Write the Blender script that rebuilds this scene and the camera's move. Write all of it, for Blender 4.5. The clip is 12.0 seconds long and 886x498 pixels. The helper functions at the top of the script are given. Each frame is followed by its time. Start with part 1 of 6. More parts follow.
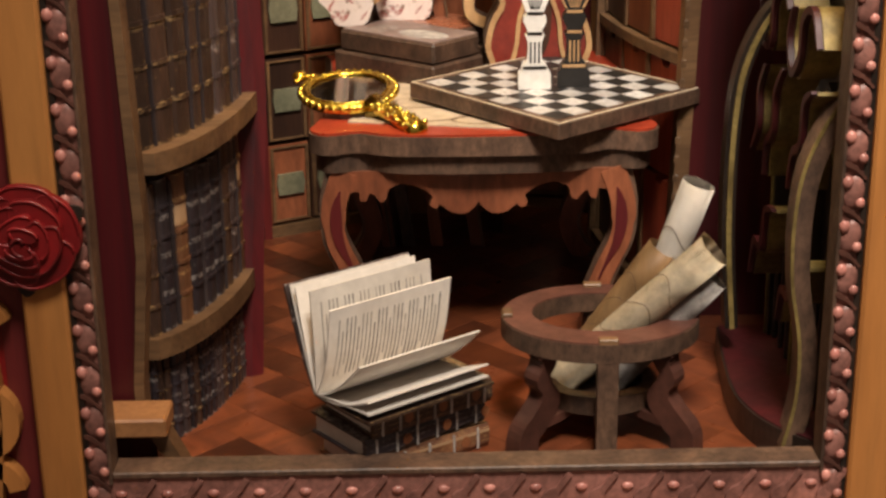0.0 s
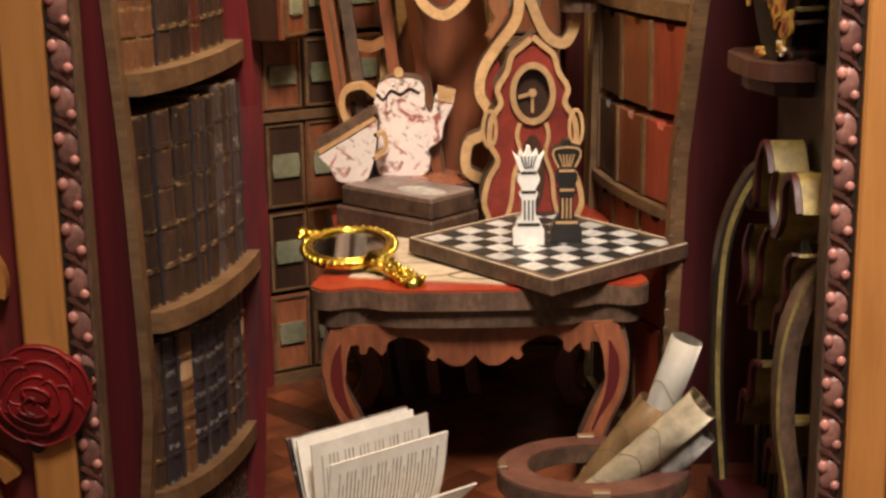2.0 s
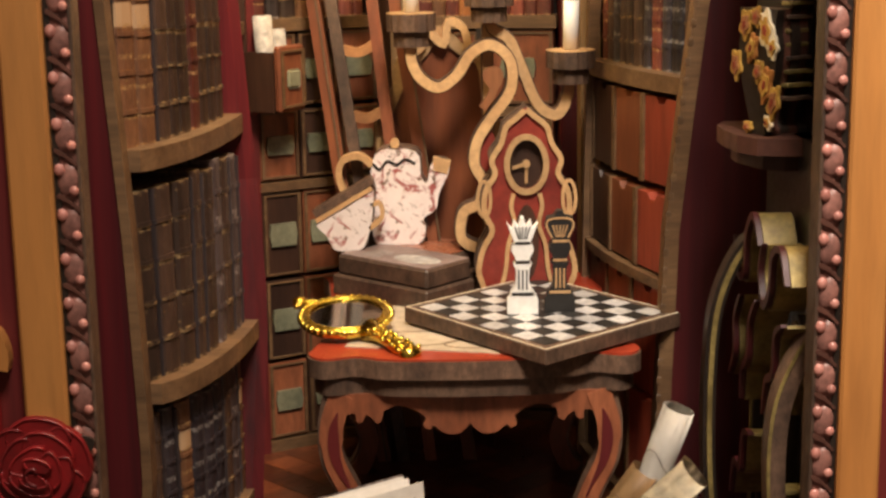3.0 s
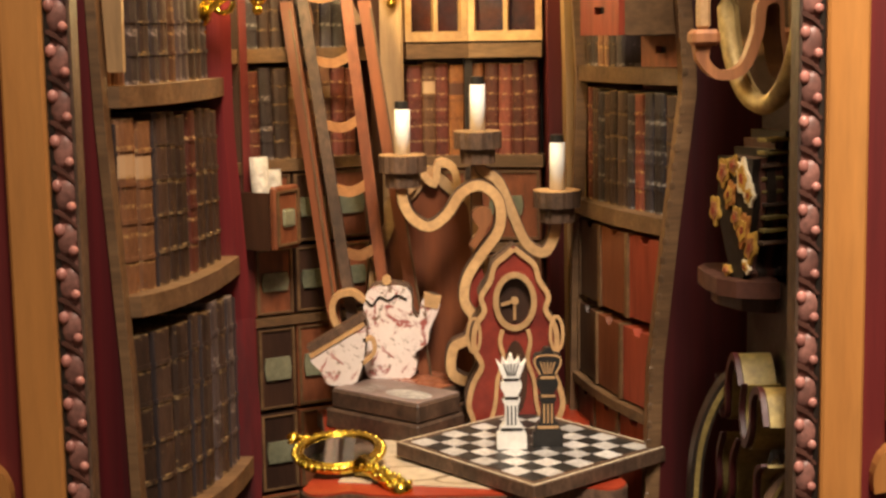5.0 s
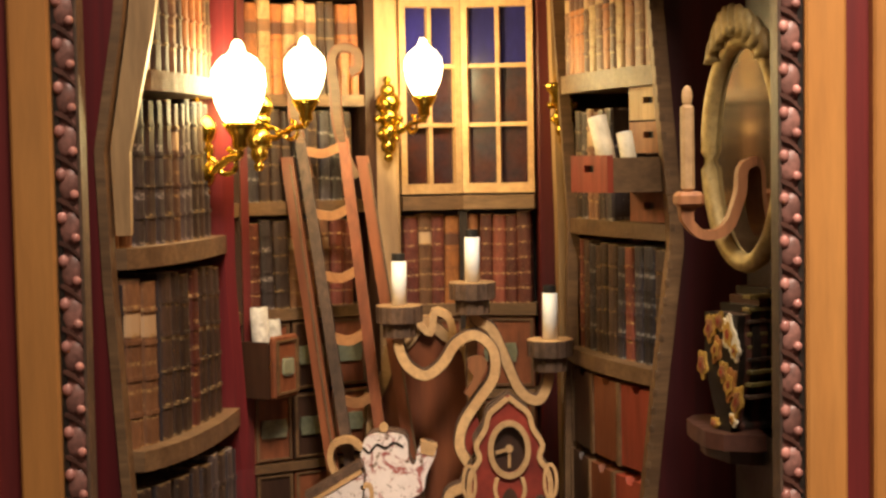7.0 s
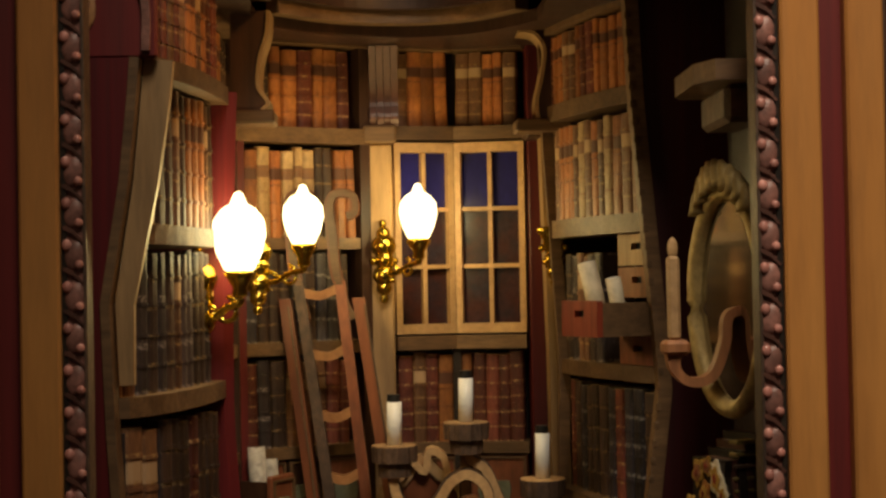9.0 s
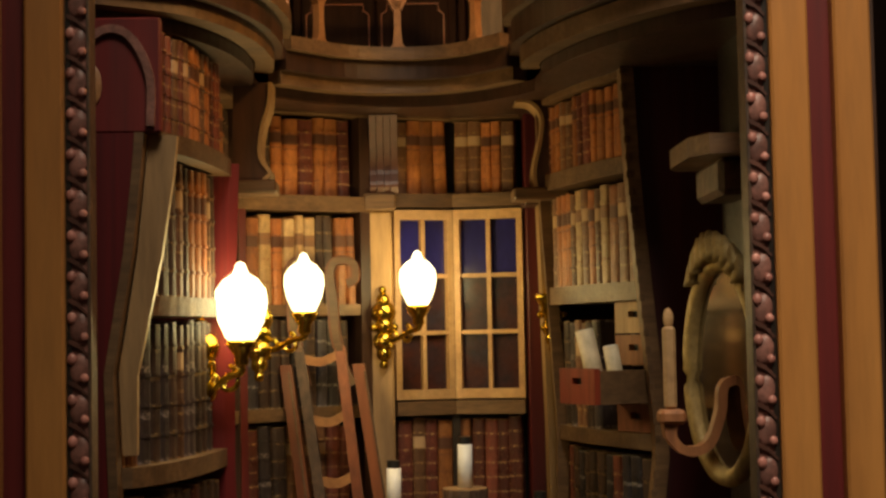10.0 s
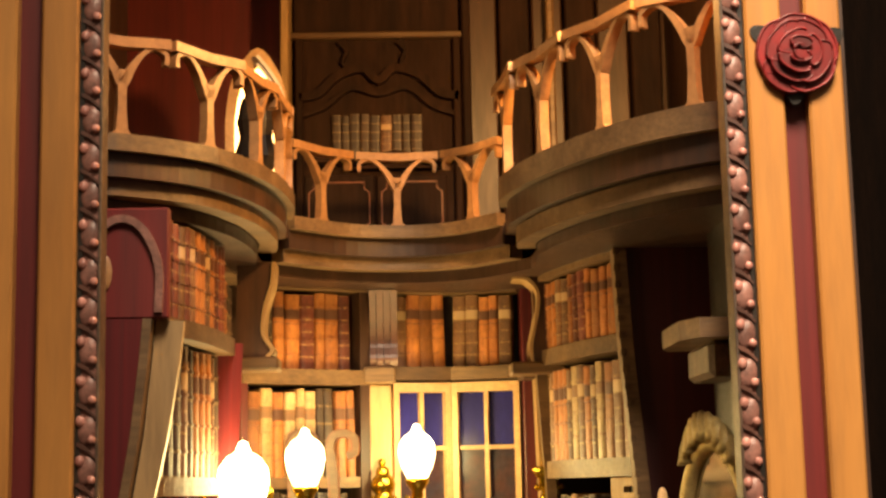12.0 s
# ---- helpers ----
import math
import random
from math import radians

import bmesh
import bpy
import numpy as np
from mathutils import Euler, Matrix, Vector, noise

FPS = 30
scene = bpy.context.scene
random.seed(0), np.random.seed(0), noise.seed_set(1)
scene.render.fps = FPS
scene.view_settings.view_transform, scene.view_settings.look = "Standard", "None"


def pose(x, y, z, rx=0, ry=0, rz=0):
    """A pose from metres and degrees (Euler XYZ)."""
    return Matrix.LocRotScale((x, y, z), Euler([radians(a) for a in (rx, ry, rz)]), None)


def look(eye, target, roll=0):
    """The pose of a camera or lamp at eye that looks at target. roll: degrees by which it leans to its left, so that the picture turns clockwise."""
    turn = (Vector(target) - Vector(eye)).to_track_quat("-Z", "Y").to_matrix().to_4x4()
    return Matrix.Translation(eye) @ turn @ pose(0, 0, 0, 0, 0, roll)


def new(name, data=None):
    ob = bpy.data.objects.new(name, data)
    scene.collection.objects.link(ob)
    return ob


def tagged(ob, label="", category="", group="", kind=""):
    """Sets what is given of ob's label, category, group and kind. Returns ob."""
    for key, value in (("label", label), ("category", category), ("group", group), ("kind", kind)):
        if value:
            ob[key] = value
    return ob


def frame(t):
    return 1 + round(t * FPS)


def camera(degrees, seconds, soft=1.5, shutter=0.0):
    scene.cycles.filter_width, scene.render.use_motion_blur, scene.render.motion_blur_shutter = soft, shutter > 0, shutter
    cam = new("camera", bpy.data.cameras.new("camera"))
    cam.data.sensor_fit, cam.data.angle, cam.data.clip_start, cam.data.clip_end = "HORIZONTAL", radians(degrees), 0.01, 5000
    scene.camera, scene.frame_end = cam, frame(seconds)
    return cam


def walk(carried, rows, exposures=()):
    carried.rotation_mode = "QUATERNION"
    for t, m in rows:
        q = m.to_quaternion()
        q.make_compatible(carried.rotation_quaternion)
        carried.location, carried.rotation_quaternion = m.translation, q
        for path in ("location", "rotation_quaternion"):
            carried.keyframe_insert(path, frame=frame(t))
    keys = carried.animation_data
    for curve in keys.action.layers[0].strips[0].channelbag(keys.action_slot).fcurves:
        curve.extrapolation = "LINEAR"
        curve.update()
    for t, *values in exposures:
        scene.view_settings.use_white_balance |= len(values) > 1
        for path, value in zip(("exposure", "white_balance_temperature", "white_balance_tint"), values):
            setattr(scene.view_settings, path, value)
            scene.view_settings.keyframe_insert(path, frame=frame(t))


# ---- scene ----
# camera and its walk
cam = camera(32.0, 12.0, soft=2.7)
# seconds, eye and target in metres, roll in degrees
PATH = [
    (0, (-0.00176, -0.12397, 0.06563), (-0.00031, 0.06492, -0.00007), -0.801),
    (0.5, (-0.00169, -0.12507, 0.06662), (-0.00031, 0.06572, 0.00663), -0.817),
    (1, (-0.00163, -0.12617, 0.06760), (-0.00031, 0.06554, 0.01065), -0.834),
    (1.5, (-0.00157, -0.12729, 0.06857), (-0.00004, 0.06530, 0.01464), -0.851),
    (2, (-0.00152, -0.12841, 0.06953), (0.00026, 0.06536, 0.02002), -0.868),
    (2.5, (-0.00146, -0.12954, 0.07047), (0.00053, 0.06509, 0.02451), -0.885),
    (3, (-0.00141, -0.13069, 0.07141), (0.00098, 0.06480, 0.02921), -0.901),
    (5, (-0.00124, -0.13535, 0.07503), (0.00244, 0.06269, 0.04739), -0.968),
    (5.5, (-0.00121, -0.13654, 0.07591), (0.00267, 0.06205, 0.05254), -0.985),
    (6, (-0.00117, -0.13774, 0.07678), (0.00293, 0.06131, 0.05779), -1.002),
    (6.5, (-0.00114, -0.13895, 0.07763), (0.00310, 0.06040, 0.06214), -1.019),
    (7, (-0.00112, -0.14017, 0.07848), (0.00327, 0.05946, 0.06720), -1.035),
    (9, (-0.00104, -0.14514, 0.08174), (0.00425, 0.05475, 0.08576), -1.103),
    (9.5, (-0.00102, -0.14641, 0.08252), (0.00454, 0.05338, 0.08999), -1.119),
    (10, (-0.00101, -0.14768, 0.08330), (0.00445, 0.05193, 0.09446), -1.136),
    (10.5, (-0.00101, -0.14897, 0.08406), (0.00452, 0.05035, 0.09958), -1.153),
    (11, (-0.00100, -0.15026, 0.08482), (0.00465, 0.04870, 0.10438), -1.170),
    (11.5, (-0.00100, -0.15156, 0.08556), (0.00477, 0.04672, 0.11107), -1.186),
    (12, (-0.00100, -0.15288, 0.08629), (0.00489, 0.04470, 0.11675), -1.203),
]
EXPOSURES = [(0.0, 0.42, 6050, 10), (3.0, 0.42, 6150, 10), (5.0, 0.36, 6500, 10), (7.0, 0.12, 6350, 9), (9.0, -1.4, 6550, 4), (10.5, -1.4, 6700, 4), (11.5, -0.45, 7000, 4), (12.0, 0.17, 7100, 5)]
walk(cam, [(t, look(eye, target, roll)) for t, eye, target, roll in PATH], EXPOSURES)

# ---- world and the light of the room in which the model stands ----
world = bpy.data.worlds.new("room")
scene.world = world
world.use_nodes = True
world.node_tree.nodes["Background"].inputs[0].default_value = (1.0, 0.66, 0.45, 1)
world.node_tree.nodes["Background"].inputs[1].default_value = 0.15


def area_lamp(name, eye, target, size, watts, colour, spread):
    data = bpy.data.lights.new(name, "AREA")
    data.shape, data.size, data.energy, data.color, data.spread = "DISK", size, watts, colour, radians(spread)
    ob = new(name, data)
    ob.matrix_world = look(eye, target)
    return ob


def point_lamp(name, at, radius, watts, colour):
    data = bpy.data.lights.new(name, "POINT")
    data.shadow_soft_size, data.energy, data.color = radius, watts, colour
    ob = new(name, data)
    ob.location = at
    return ob


area_lamp("room_lamp", (0.035, -0.135, 0.285), (0.052, 0.0, 0.104), 0.08, 0.187, (1.0, 0.85, 0.68), 62)
WARM = (1.0, 0.70, 0.27)

# ---- materials ----
S = 0.001  # the model is laid out in millimetres


def node_material(name):
    m = bpy.data.materials.new(name)
    m.use_nodes = True
    return m, m.node_tree, m.node_tree.nodes["Principled BSDF"]


def add(tree, kind, **values):
    n = tree.nodes.new(kind)
    for key, v in values.items():
        n.inputs[key].default_value = v
    return n


def ramp(tree, stops):
    n = tree.nodes.new("ShaderNodeValToRGB")
    e = n.color_ramp.elements
    while len(e) < len(stops):
        e.new(0.5)
    for k, (p, c) in enumerate(stops):
        e[k].position, e[k].color = p, (*c, 1)
    return n


def mix(tree, kind, fac, a, b):
    n = tree.nodes.new("ShaderNodeMix")
    n.data_type, n.blend_type = "RGBA", kind
    for sock, v in ((n.inputs[0], fac), (n.inputs[6], a), (n.inputs[7], b)):
        if isinstance(v, (int, float)):
            sock.default_value = v
        elif isinstance(v, tuple):
            sock.default_value = (*v, 1)
        else:
            tree.links.new(v, sock)
    return n.outputs[2]


def surface(name, base, dark, grain=(1, 1, 1), scale=600.0, rough=0.5, bump=0.25, speck=0.35, metal=0.0, vary=0.25, coat=0.0):
    """A worn surface: coarse stains, fine grain drawn out along the axis whose factor is small, and relief."""
    m, tree, p = node_material(name)
    L = tree.links.new
    co = tree.nodes.new("ShaderNodeTexCoord")
    mp = tree.nodes.new("ShaderNodeMapping")
    mp.inputs["Scale"].default_value = grain
    L(co.outputs["Object"], mp.inputs[0])
    info = tree.nodes.new("ShaderNodeObjectInfo")
    shift = tree.nodes.new("ShaderNodeVectorMath")
    shift.operation = "ADD"
    L(mp.outputs[0], shift.inputs[0])
    sc = tree.nodes.new("ShaderNodeMath")
    sc.operation = "MULTIPLY"
    sc.inputs[1].default_value = 3.0
    L(info.outputs["Random"], sc.inputs[0])
    L(sc.outputs[0], shift.inputs[1])
    fine = add(tree, "ShaderNodeTexNoise", Scale=scale * 2.2, Detail=6.0, Roughness=0.65)
    coarse = add(tree, "ShaderNodeTexNoise", Scale=scale * 0.35, Detail=4.0, Roughness=0.6)
    L(shift.outputs[0], fine.inputs["Vector"])
    L(shift.outputs[0], coarse.inputs["Vector"])
    r = ramp(tree, [(0.3, dark), (0.68, base)])
    L(coarse.outputs["Fac"], r.inputs[0])
    f = ramp(tree, [(0.32, (1 - speck,) * 3), (0.62, (1, 1, 1))])
    L(fine.outputs["Fac"], f.inputs[0])
    c = mix(tree, "MULTIPLY", 1.0, r.outputs[0], f.outputs[0])
    v = ramp(tree, [(0.0, (1 - vary, 1 - vary, 1 - vary)), (1.0, (1 + vary * 0.6,) * 3)])
    L(info.outputs["Random"], v.inputs[0])
    c = mix(tree, "MULTIPLY", 1.0, c, v.outputs[0])
    L(c, p.inputs["Base Color"])
    rr = tree.nodes.new("ShaderNodeMapRange")
    rr.inputs["To Min"].default_value, rr.inputs["To Max"].default_value = rough + 0.15, max(0.05, rough - 0.12)
    L(fine.outputs["Fac"], rr.inputs["Value"])
    L(rr.outputs[0], p.inputs["Roughness"])
    p.inputs["Metallic"].default_value = metal
    p.inputs["Coat Weight"].default_value = coat
    b = add(tree, "ShaderNodeBump", Strength=bump, Distance=0.0002)
    L(fine.outputs["Fac"], b.inputs["Height"])
    L(b.outputs[0], p.inputs["Normal"])
    return m


def book_material(name, base, dark, gold, bands, title=None):
    """A book's spine: leather with raised bands and tooled panels in gilt, along the book's own height."""
    m = surface(name, base, dark, (1, 1, 0.35), 900, 0.45, 0.3, 0.4, 0.0, 0.45)
    tree = m.node_tree
    p = tree.nodes["Principled BSDF"]
    L = tree.links.new
    co = tree.nodes.new("ShaderNodeTexCoord")
    sep = tree.nodes.new("ShaderNodeSeparateXYZ")
    L(co.outputs["Generated"], sep.inputs[0])
    mul = tree.nodes.new("ShaderNodeMath")
    mul.operation, mul.inputs[1].default_value = "MULTIPLY", bands
    L(sep.outputs["Z"], mul.inputs[0])
    frac = tree.nodes.new("ShaderNodeMath")
    frac.operation = "FRACT"
    L(mul.outputs[0], frac.inputs[0])
    line = ramp(tree, [(0.0, (1, 1, 1)), (0.07, (1, 1, 1)), (0.09, (0, 0, 0)), (0.93, (0, 0, 0)), (0.95, (1, 1, 1))])
    L(frac.outputs[0], line.inputs[0])
    tool = add(tree, "ShaderNodeTexVoronoi", Scale=1400.0)
    L(co.outputs["Object"], tool.inputs["Vector"])
    tr = ramp(tree, [(0.12, (0.8, 0.8, 0.8)), (0.22, (0, 0, 0))])
    L(tool.outputs["Distance"], tr.inputs[0])
    mask = mix(tree, "LIGHTEN", 1.0, line.outputs[0], tr.outputs[0])
    wear = add(tree, "ShaderNodeTexNoise", Scale=2500.0, Detail=3.0)
    L(co.outputs["Object"], wear.inputs["Vector"])
    wr = ramp(tree, [(0.42, (0, 0, 0)), (0.6, (1, 1, 1))])
    L(wear.outputs["Fac"], wr.inputs[0])
    mask = mix(tree, "MULTIPLY", 1.0, mask, wr.outputs[0])
    old = p.inputs["Base Color"].links[0].from_socket
    if title:
        panel = ramp(tree, [(0.0, (0, 0, 0)), (0.66, (0, 0, 0)), (0.67, (1, 1, 1)), (0.79, (1, 1, 1)), (0.80, (0, 0, 0))])
        L(sep.outputs["Z"], panel.inputs[0])
        old = mix(tree, "MIX", panel.outputs[0], old, title)
    L(mix(tree, "MIX", mask, old, gold), p.inputs["Base Color"])
    return m


def plain(name, colour, rough=0.4, metal=0.0, transmission=0.0):
    m, tree, p = node_material(name)
    p.inputs["Base Color"].default_value = (*colour, 1)
    p.inputs["Roughness"].default_value, p.inputs["Metallic"].default_value = rough, metal
    p.inputs["Transmission Weight"].default_value = transmission
    return m


def glow(name, colour, strength):
    m, tree, p = node_material(name)
    p.inputs["Base Color"].default_value = (0.8, 0.8, 0.8, 1)
    p.inputs["Emission Color"].default_value = (*colour, 1)
    p.inputs["Emission Strength"].default_value = strength
    return m


UP, DEEP, ALONG = (1, 1, 0.12), (1, 0.12, 1), (0.12, 1, 1)
M_EDGE = surface("charred_plywood_edge", (0.175, 0.10, 0.062), (0.065, 0.038, 0.026), (1, 1, 0.6), 700, 0.5, 0.4, 0.55)
M_SHELF = surface("olive_brown_shelf_wood", (0.205, 0.115, 0.054), (0.098, 0.051, 0.024), ALONG, 700, 0.45, 0.3, 0.4)
M_PILAR = surface("warm_oak_print", (0.42, 0.26, 0.12), (0.26, 0.15, 0.065), UP, 500, 0.5, 0.2, 0.3)
M_ORANGE = surface("orange_varnished_wood", (0.50, 0.22, 0.06), (0.36, 0.14, 0.035), UP, 350, 0.38, 0.15, 0.18)
M_MAROON = surface("maroon_print", (0.17, 0.022, 0.02), (0.08, 0.010, 0.012), (1, 1, 0.04), 420, 0.42, 0.15, 0.35)
M_CURTAIN = surface("red_curtain_print", (0.12, 0.011, 0.013), (0.030, 0.004, 0.006), (1, 1, 0.02), 700, 0.4, 0.12, 0.3)
M_DARK = surface("dark_walnut", (0.075, 0.032, 0.018), (0.03, 0.014, 0.009), UP, 500, 0.42, 0.3, 0.4)
M_BLACK = surface("black_brown_iron", (0.035, 0.024, 0.018), (0.014, 0.010, 0.008), (1, 1, 1), 600, 0.35, 0.3, 0.4)
M_REDWOOD = surface("red_brown_wood", (0.30, 0.10, 0.045), (0.17, 0.05, 0.022), (1, 1, 0.3), 500, 0.4, 0.25, 0.4)
M_TABLETOP = surface("red_lacquer_top", (0.42, 0.055, 0.022), (0.30, 0.035, 0.014), (1, 1, 1), 300, 0.3, 0.1, 0.2)
M_TAN = surface("tan_laser_cut_wood", (0.58, 0.36, 0.17), (0.44, 0.25, 0.11), (1, 1, 1), 600, 0.5, 0.2, 0.25)
M_GILT = surface("bright_gold_plate", (0.95, 0.72, 0.12), (0.80, 0.56, 0.07), (1, 1, 1), 500, 0.16, 0.1, 0.12, 1.0)
M_BRONZE = surface("pale_bronze", (0.46, 0.33, 0.13), (0.28, 0.19, 0.07), (1, 1, 1), 600, 0.5, 0.3, 0.35, 0.4)
M_CABINET = surface("dark_cabinet_print", (0.034, 0.013, 0.007), (0.014, 0.006, 0.004), UP, 500, 0.7, 0.3, 0.4)
M_CABINET.node_tree.nodes["Principled BSDF"].inputs["Specular IOR Level"].default_value = 0.15
M_SQUARE = surface("greyed_white_square", (0.66, 0.63, 0.60), (0.46, 0.43, 0.41), (1, 1, 1), 900, 0.45, 0.1, 0.4)
M_OLDGOLD = surface("dull_bronze", (0.36, 0.27, 0.09), (0.13, 0.09, 0.03), (1, 1, 1), 600, 0.45, 0.3, 0.4, 0.3)
M_PAGE = surface("printed_page", (0.76, 0.72, 0.66), (0.64, 0.59, 0.53), (1, 1, 1), 400, 0.7, 0.1, 0.12)
M_WHITE = surface("white_ink", (0.82, 0.80, 0.76), (0.72, 0.69, 0.64), (1, 1, 1), 500, 0.5, 0.1, 0.12)
M_CANDLE = surface("white_plastic_candle", (0.86, 0.84, 0.80), (0.80, 0.77, 0.72), (1, 1, 1), 300, 0.35, 0.03, 0.04)
M_INK = surface("black_ink", (0.03, 0.027, 0.025), (0.015, 0.014, 0.013), (1, 1, 1), 500, 0.4, 0.15, 0.3)
M_BEAD = surface("pink_stone_print", (0.56, 0.25, 0.20), (0.40, 0.15, 0.12), (1, 1, 1), 500, 0.3, 0.1, 0.25)
M_BRAID = surface("dusky_rose_braid", (0.37, 0.165, 0.13), (0.16, 0.07, 0.055), (1, 1, 1), 700, 0.4, 0.3, 0.45)
M_ROSE = surface("red_rose_petal", (0.27, 0.011, 0.012), (0.10, 0.006, 0.007), (1, 1, 1), 350, 0.4, 0.15, 0.25)
M_FLOOR = surface("parquet", (0.24, 0.065, 0.022), (0.08, 0.024, 0.012), (1, 0.4, 1), 260, 0.3, 0.2, 0.4, 0.0, 0.5, 0.2)
M_MAP = surface("old_map_paper", (0.86, 0.77, 0.58), (0.72, 0.58, 0.38), (1, 1, 1), 260, 0.65, 0.1, 0.35)
M_GREYMAP = surface("grey_map_paper", (0.58, 0.54, 0.5), (0.3, 0.27, 0.25), (1, 1, 1), 500, 0.6, 0.1, 0.5)
M_PAPER = surface("white_paper", (0.80, 0.76, 0.70), (0.70, 0.66, 0.60), (1, 1, 1), 300, 0.6, 0.06, 0.1)
M_KRAFT = surface("kraft_drawer", (0.40, 0.17, 0.07), (0.26, 0.09, 0.035), UP, 450, 0.45, 0.2, 0.35)
M_DEEPRED = surface("very_dark_maroon", (0.075, 0.008, 0.009), (0.03, 0.004, 0.006), (1, 1, 0.03), 500, 0.45, 0.12, 0.3)
M_RINGTOP = surface("dark_printed_ring", (0.13, 0.052, 0.036), (0.07, 0.028, 0.02), (1, 1, 1), 400, 0.4, 0.15, 0.35)
M_REDDRAW = surface("red_drawer", (0.36, 0.065, 0.03), (0.20, 0.03, 0.016), UP, 450, 0.4, 0.2, 0.35)
M_PLATE = surface("verdigris_label_plate", (0.26, 0.25, 0.16), (0.14, 0.14, 0.09), (1, 1, 1), 600, 0.4, 0.2, 0.3)
M_CHINA = surface("white_china", (0.80, 0.70, 0.66), (0.74, 0.62, 0.58), (1, 1, 1), 300, 0.35, 0.05, 0.08)
china_tree = M_CHINA.node_tree
china_shader = china_tree.nodes["Principled BSDF"]
china_base = china_shader.inputs["Base Color"].links[0].from_socket
china_co = china_tree.nodes.new("ShaderNodeTexCoord")
for seed_, scale_, lo_, ink_ in ((0.0, 330.0, 0.53, (0.34, 0.09, 0.08)), (7.3, 430.0, 0.57, (0.15, 0.08, 0.045))):
    china_map = add(china_tree, "ShaderNodeMapping", Location=(seed_, seed_, seed_))
    china_tree.links.new(china_co.outputs["Object"], china_map.inputs[0])
    china_noise = add(china_tree, "ShaderNodeTexNoise", Scale=scale_, Detail=5.0, Roughness=0.7, Distortion=1.2)
    china_tree.links.new(china_map.outputs[0], china_noise.inputs["Vector"])
    china_ramp = ramp(china_tree, [(lo_, (0, 0, 0)), (lo_ + 0.07, (1, 1, 1))])
    china_tree.links.new(china_noise.outputs["Fac"], china_ramp.inputs[0])
    china_base = mix(china_tree, "MIX", china_ramp.outputs[0], china_base, ink_)
china_tree.links.new(china_base, china_shader.inputs["Base Color"])
M_MIRROR = plain("mirror_glass", (0.50, 0.48, 0.45), 0.08, 1.0)
M_CHAIR = surface("chestnut_leather", (0.26, 0.085, 0.035), (0.11, 0.03, 0.014), UP, 350, 0.35, 0.2, 0.3)
M_BULB = glow("lit_lamp_globe", (1.0, 0.80, 0.42), 13.0)
M_BLUE = surface("deep_blue_painted_glass", (0.022, 0.02, 0.15), (0.012, 0.012, 0.07), (1, 1, 0.4), 260, 0.16, 0.05, 0.25)
M_DUSK = surface("dark_painted_glass", (0.06, 0.018, 0.014), (0.022, 0.022, 0.034), (1, 1, 1), 520, 0.16, 0.05, 0.3)
M_RUNG = surface("orange_brown_rung_wood", (0.46, 0.22, 0.085), (0.30, 0.13, 0.05), (1, 1, 1), 500, 0.45, 0.2, 0.3)
M_CLOCKRED = surface("deep_red_printed_face", (0.24, 0.035, 0.022), (0.13, 0.018, 0.013), (1, 1, 1), 400, 0.4, 0.1, 0.25)
BOOKS = {
    "dark": book_material("dark_leather_book", (0.075, 0.040, 0.026), (0.032, 0.018, 0.013), (0.24, 0.155, 0.07), 5),
    "brown": book_material("brown_leather_book", (0.24, 0.11, 0.05), (0.12, 0.05, 0.025), (0.34, 0.20, 0.08), 6, (0.42, 0.27, 0.15)),
    "orange": book_material("orange_calf_book", (0.50, 0.19, 0.055), (0.32, 0.10, 0.03), (0.16, 0.06, 0.03), 5, (0.09, 0.035, 0.02)),
    "cream": book_material("cream_vellum_book", (0.62, 0.42, 0.21), (0.44, 0.27, 0.12), (0.24, 0.11, 0.05), 4, (0.20, 0.10, 0.05)),
    "red": book_material("red_leather_book", (0.21, 0.055, 0.034), (0.10, 0.024, 0.016), (0.42, 0.25, 0.11), 6),
    "navy": book_material("blue_black_book", (0.042, 0.032, 0.037), (0.019, 0.014, 0.017), (0.20, 0.18, 0.17), 4),
    "slate": surface("slate_ridge", (0.06, 0.045, 0.045), (0.03, 0.022, 0.022), UP, 900, 0.35, 0.2, 0.25),
    "grey": book_material("grey_violet_book", (0.08, 0.055, 0.052), (0.036, 0.025, 0.024), (0.26, 0.21, 0.19), 3),
}

# ---- shapes ----


def part(name, bm, material, parent=None, label=""):
    """Links a bmesh, in millimetres, as one mesh object under a thing or a part."""
    bmesh.ops.recalc_face_normals(bm, faces=bm.faces)
    bmesh.ops.scale(bm, vec=(S, S, S), verts=bm.verts)
    me = bpy.data.meshes.new(name)
    bm.to_mesh(me)
    bm.free()
    for mat in material if isinstance(material, (list, tuple)) else [material]:
        me.materials.append(mat)
    ob = new(name, me)
    ob.parent = parent
    if label:
        ob["label"] = label
    return ob


def thing(name, label, category, at=(0, 0, 0), rz=0.0, group="", kind=""):
    ob = new(name)
    ob.empty_display_size = 0.002
    ob.matrix_world = pose(at[0] * S, at[1] * S, at[2] * S, 0, 0, rz)
    return tagged(ob, label, category, group, kind)


